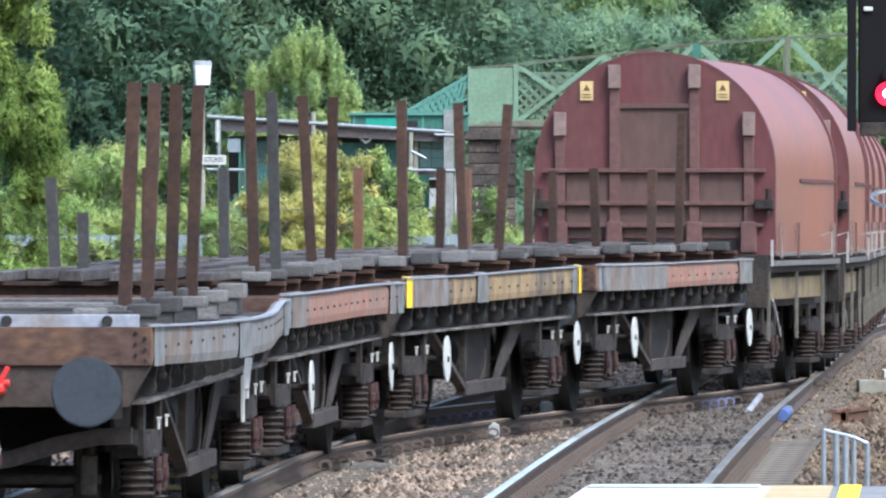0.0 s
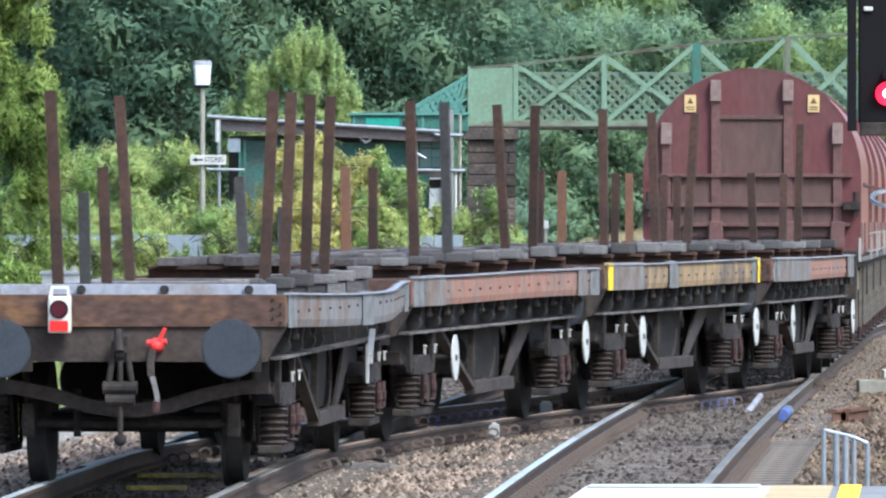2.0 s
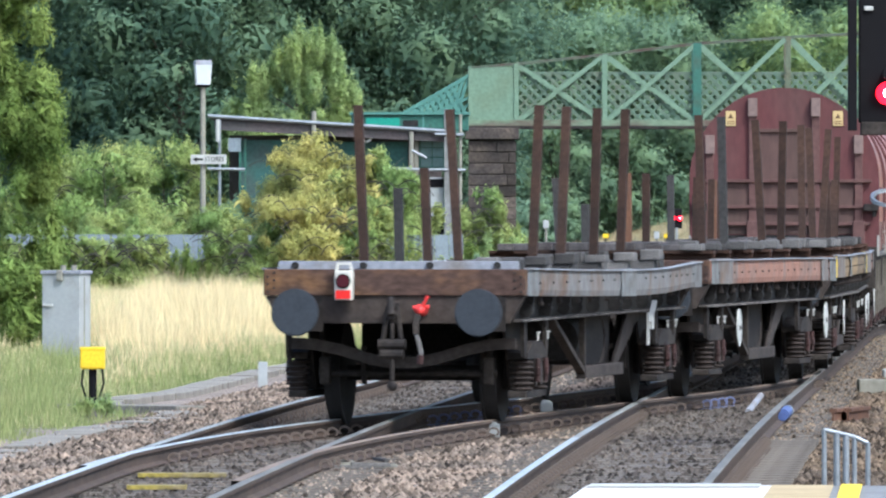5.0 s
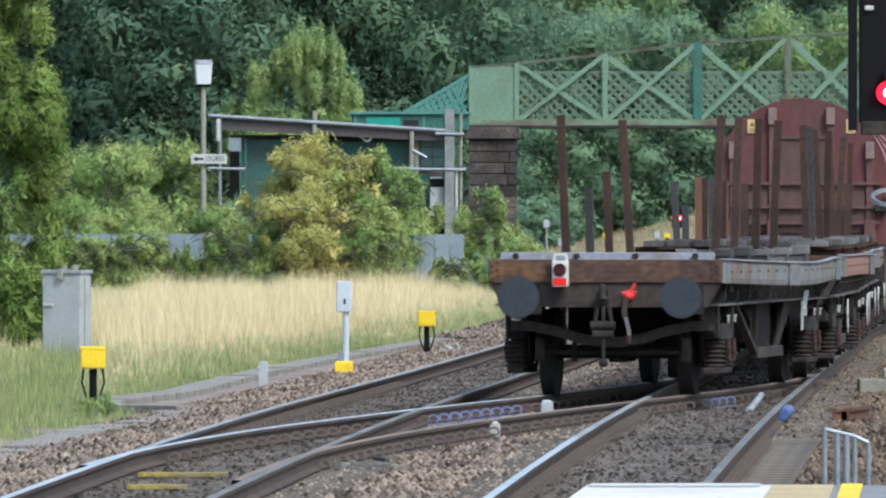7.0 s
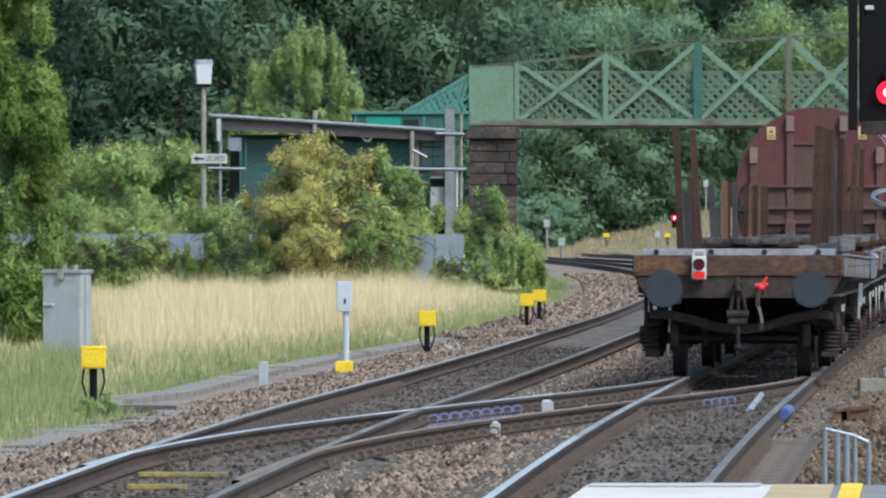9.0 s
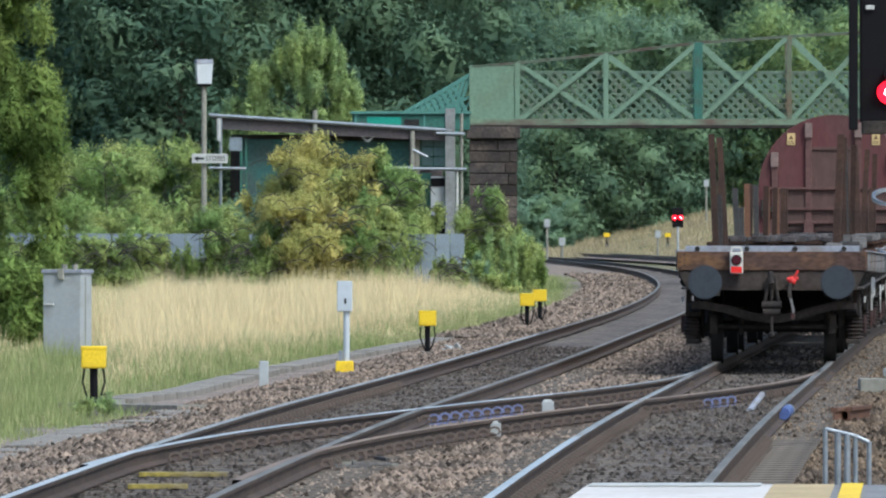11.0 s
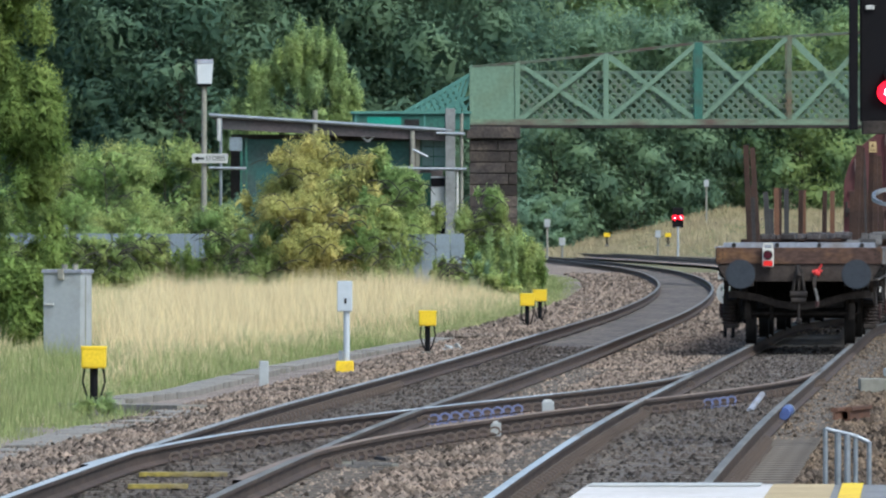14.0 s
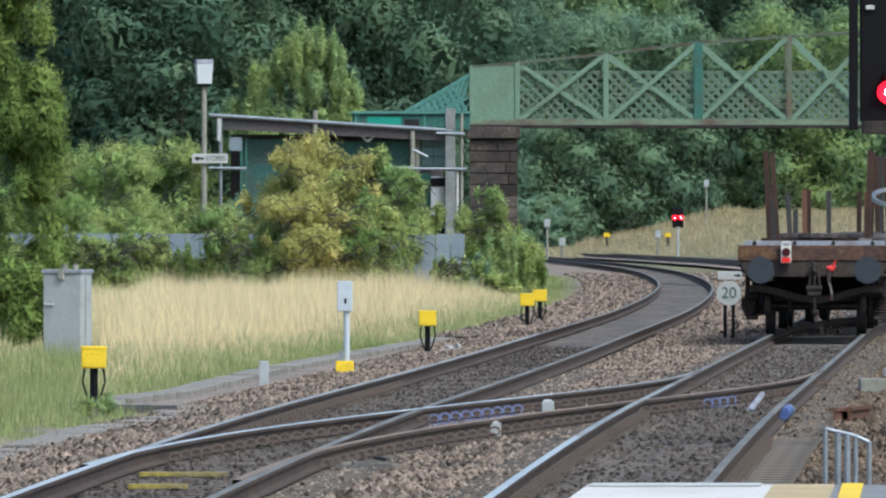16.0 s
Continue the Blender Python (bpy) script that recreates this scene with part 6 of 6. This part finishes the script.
def build_platform():
    p = thing("platform_end", "end of the station platform with white edge line and tan paving", "platform", kind="structure")
    z = 0.66
    part("base", prism(B(), [(0.72, 50.0), (9, 50.0), (9, -12), (-2.2, -12)], "z", -0.7, z - 0.06), M_BRICK, p)
    part("edge_slab", prism(B(), [(0.66, 50.05), (1.5, 50.05), (-1.4, -12), (-2.3, -12)], "z", z - 0.06, z), M_CONCRETE, p, "pale concrete edging slabs")
    part("white_line", prism(B(), [(0.68, 50.04), (1.45, 50.04), (1.43, 49.6), (0.655, 49.6)], "z", z + 0.003, z + 0.008), M_WHITE, p, "worn white edge line")
    part("tan_paving", prism(B(), [(1.5, 50.05), (1.78, 50.05), (-1.0, -12), (-1.4, -12)], "z", z - 0.06, z + 0.001), M_TAN, p, "tan tactile paving")
    part("asphalt", prism(B(), [(1.78, 50.05), (9, 50.05), (9, -12), (-1.0, -12)], "z", z - 0.06, z - 0.002), M_ASPHALT, p)
    part("yellow_line", prism(B(), [(1.815, 50.04), (1.91, 50.04), (-0.85, -12), (-0.95, -12)], "z", z + 0.001, z + 0.006), M_YELLOW, p, "bright yellow safety line")

    h = thing("tubular_railing", "galvanised tubular railing at the platform end", "railing", at=pose(0, 53.0, 0))
    tops = [(1.84, 0.855), (1.90, 0.84), (1.945, 0.83), (1.985, 0.82), (2.05, 0.79)]
    bm = B()
    for a, b in zip(tops[:-1], tops[1:]):
        rod(bm, (a[0], 0, a[1]), (b[0], 0, b[1]), 0.012, 10)
    part("top_rail", bm, M_GALV, h)
    for i, (x, zt) in enumerate(tops):
        part("post", rod(B(), (x, 0, -0.7), (x, 0, zt + 0.005), 0.017 if i in (1, 2) else 0.0125, 10), M_GALV, h)

    # clutter on the ballast
    r = thing("scrap_rail", "short lengths of rusty scrap rail on the ballast", "scrap rail", at=pose(4.2, 112.5, -0.2))
    for i, (x, y, a) in enumerate(((-0.05, 0, -14), (0.06, 0.3, -10))):
        bm = B()
        prism(bm, [(p[0], p[1] + 0.155) for p in RAIL_SECTION], "y", -0.75, 0.75)
        part("rail_piece", bm, M_RUST_ORANGE, r, at=pose(x, y, 0, 0, 0, a))
    b = thing("blue_drum", "blue plastic lubricator tank beside the rail", "tank", at=pose(3.455, 111, -0.075))
    part("body", rod(B(), (-0.05, -1.0, 0.0), (0.055, 1.0, 0.0), 0.06, 14), M_BLUE, b)
    part("cap", rod(B(), (0.05, 0.9, 0.0), (0.06, 1.06, 0.0), 0.066, 14), M_GALV, b)
    for x, y, s in ((0.48, 104.0, 0.85), (1.1, 115.5, 0.8), (1.68, 83.3, 0.9), (2.0, 84.0, 1.0)):
        c = thing("point_heater_box", "small pale grey box fixed beside the rail", "junction box", "boxes beside the rails", at=pose(x, y, rail_z(y) - 0.17))
        part("body", box(B(), -0.08 * s, 0.08 * s, -0.12, 0.12, 0.0, 0.13, 0.012), M_CABINET, c)
        part("lid", box(B(), -0.06 * s, 0.05 * s, -0.1, 0.1, 0.125, 0.15, 0.01), M_WHITE, c)
    c = thing("timber_debris", "broken grey sticks and scraps lying on the ballast", "debris", at=pose(-0.72, 93.0, rail_z(93.0) - 0.17))
    for i, (x, y, l, a) in enumerate(((-0.1, 0, 0.5, 95), (0.05, 0.3, 0.6, 78), (0.12, -0.2, 0.35, 110), (-0.2, 0.5, 0.4, 60), (0.2, 0.6, 0.3, 20))):
        part("stick", box(B(), -0.02, 0.02, -l / 2, l / 2, 0.0, 0.03, 0.006), (M_TIMBER, M_POST)[i % 2], c, at=pose(x, y, 0.012 * i, 2, 0, a))
    c = thing("litter", "crumpled white litter at the ballast edge", "litter", at=pose(0.15, 176, -0.22))
    for i in range(4):
        part("scrap", box(B(), -0.05, 0.06, -0.08, 0.08, 0.0, 0.03, 0.01), M_WHITE, c, at=pose(-0.12 + 0.07 * i, 0.3 * i, 0.03 * (i % 2), 20 * i, 15, 40 * i))
    c = thing("point_lever", "pale slanting lever beside the rail", "lever", at=pose(3.33, 117.6, -0.1))
    part("bar", rod(B(), (-0.075, -0.5, -0.07), (0.09, 0.5, 0.09), 0.034, 10), M_GREY_END, c)
    for x, y, h in ((5.3, 560, 2.1), (11.7, 600, 1.5), (15.3, 640, 3.6), (5.9, 545, 1.2)):
        c = thing("lineside_post", "thin grey lineside post with a small box", "post", "far lineside posts", at=pose(x, y, -0.3 if y < 612 else 0.5))
        part("post", rod(B(), (0, 0, -0.3), (0, 0, h), 0.06, 8), M_POST, c)
        part("box", box(B(), -0.15, 0.15, -0.1, 0.1, h - 0.3, h + 0.1, 0.02), M_CABINET, c)
    c = thing("point_motor", "low grey point machine with a white lid beside the line", "point machine", at=pose(5.05, 131, -0.2))
    part("body", box(B(), -0.1, 0.6, -0.3, 0.4, 0.0, 0.18, 0.02), M_POST, c)
    part("lid", box(B(), 0.2, 0.62, -0.25, 0.35, 0.2, 0.3, 0.02), M_WHITE, c)
    for i, y in enumerate((90.0, 86.8)):
        c = thing("yellow_board", "worn yellow board lying between the rails", "board", "yellow boards between the rails", at=pose(-2.12 + 0.0 * i, y, rail_z(y) - 0.155))
        part("board", box(B(), -0.36, 0.36 - 0.25 * i, -0.13, 0.13, 0.0, 0.035, 0.006), M_WORN_YELLOW, c)


M_WORN_YELLOW = material("worn_yellow_paint", (0.25, 0.2, 0.045), 0.8, var=0.35, scale=4, fine=20, tint=(0.16, 0.13, 0.07), tint_at=0.55)


def scatter(name, label, x, y, z, mat, rng, big=1.0):
    """Many small angular stones, half bedded."""
    base = np.array([(1, 0, 0), (-1, 0, 0), (0, 1, 0), (0, -1, 0), (0, 0, 1), (0, 0, -1)], float)
    tri = np.array([(0, 2, 4), (2, 1, 4), (1, 3, 4), (3, 0, 4), (2, 0, 5), (1, 2, 5), (3, 1, 5), (0, 3, 5)])
    n = len(x)
    r = rng.uniform(0.02, 0.055, n) * big
    v = base[None] * rng.uniform(0.6, 1.25, (n, 6, 1)) * r[:, None, None]
    a = rng.uniform(0, 6.28, n)
    ca, sa = np.cos(a)[:, None], np.sin(a)[:, None]
    vx, vy = v[..., 0] * ca - v[..., 1] * sa, v[..., 0] * sa + v[..., 1] * ca
    v = np.stack([vx + x[:, None], vy + y[:, None], v[..., 2] * 0.8 + z[:, None]], -1).reshape(-1, 3)
    f = (tri[None] + 6 * np.arange(n)[:, None, None]).reshape(-1, 3)
    tagged(part(name, raw(name, v, f, mat)), label, "stones", kind="stuff")


def build_stones():
    """Loose ballast on the shoulders, and darker stones between the rails."""
    rng = np.random.default_rng(9)
    n = 72000
    y = 66 + 140 * rng.random(n) ** 1.3
    zone = rng.random(n)
    lx, rx = (np.array([f(v) for v in y]) for f in (LEFT, RIGHT))
    x = np.where(zone < 0.27, lx - 0.85 - 1.95 * rng.random(n), np.where(zone < 0.56, lx + 0.85 + (rx - lx - 1.7) * rng.random(n), rx + np.where(y < 103, 1.32, 0.8) + 3.2 * rng.random(n) ** 1.3))
    z = np.array([rail_z(v) for v in y]) - 0.19
    z = z - np.where(zone < 0.27, 0.05 * np.clip((lx - x - 1.4), 0, 2), 0)
    far = zone >= 0.56
    scatter("ballast_stones", "loose brown and grey ballast stones", x[~far], y[~far], z[~far], M_STONES, rng)
    scatter("brown_stones", "loose dusty brown stones beside the line", x[far], y[far], z[far], M_STONES_BROWN, rng)
    n = 16000
    y = 195 + 230 * rng.random(n) ** 1.4
    lx, rx = (np.array([f(v) for v in y]) for f in (LEFT, RIGHT))
    x = np.where(rng.random(n) < 0.45, lx - 0.85 - 2.2 * rng.random(n), lx + 0.85 + 3.2 * rng.random(n))
    scatter("far_ballast_stones", "loose brown ballast stones along the curve", x, y, 0 * y - 0.2, M_STONES, rng, 1.8)
    n = 16000
    y = 66 + 110 * rng.random(n) ** 1.2
    lx, rx = (np.array([f(v) for v in y]) for f in (LEFT, RIGHT))
    x = np.where(rng.random(n) < 0.5, lx, rx) + rng.uniform(-0.66, 0.66, n)
    z = np.array([rail_z(v) for v in y]) - 0.178
    scatter("oily_stones", "dark oily stones between the rails", x, y, z, M_STONES_DARK, rng)


M_STONES = leafy("loose_stones", (0.33, 0.255, 0.195), (0.21, 0.172, 0.14), 0.8)
M_STONES_BROWN = leafy("dusty_brown_stones", (0.215, 0.16, 0.11), (0.14, 0.11, 0.085), 0.8)
M_STONES_DARK = leafy("oily_stones", (0.09, 0.077, 0.068), (0.145, 0.12, 0.1), 0.6)


def build_scenery():
    build_platform()
    build_bridge()
    build_station()
    build_lineside()
    build_woods()
    build_bushes()
    build_weeds()
    build_grass()
    build_stones()


def on_track(y):
    """The way of an axle: on the crossover rails, which sag a little under the load at the points."""
    return Vector((CROSS(y), y, rail_z(y) - 0.035 * math.exp(-((y - 96) / 13) ** 2)))


def tail_at(t):
    return 68.29 + 6.824 * t + 0.0129 * (t - 8) ** 2


def motions():
    """The train rolls away along the crossover on to the right-hand line gathering a little speed."""
    for wagon, ahead, half in TRAIN:
        rows = []
        for i in range(33):
            t = 0.5 * i
            y = tail_at(t) + ahead
            p, q = on_track(y - half), on_track(y + half)
            rows.append((t, Matrix.Translation((p + q) / 2) @ (q - p).to_track_quat("Y", "Z").to_matrix().to_4x4()))
        walk(wagon, rows)
        # the wheels roll without slipping
        for axle in wagon.children:
            if axle.name.split(".")[0] == "axle":
                y = axle.matrix_basis.translation.y
                walk(axle, [(0.1 * i, pose(0, y, 0.46, -math.degrees((tail_at(0.1 * i) - tail_at(0.0)) / 0.46))) for i in range(161)])


build_ground()
build_tracks()
build_train()
build_scenery()
motions()
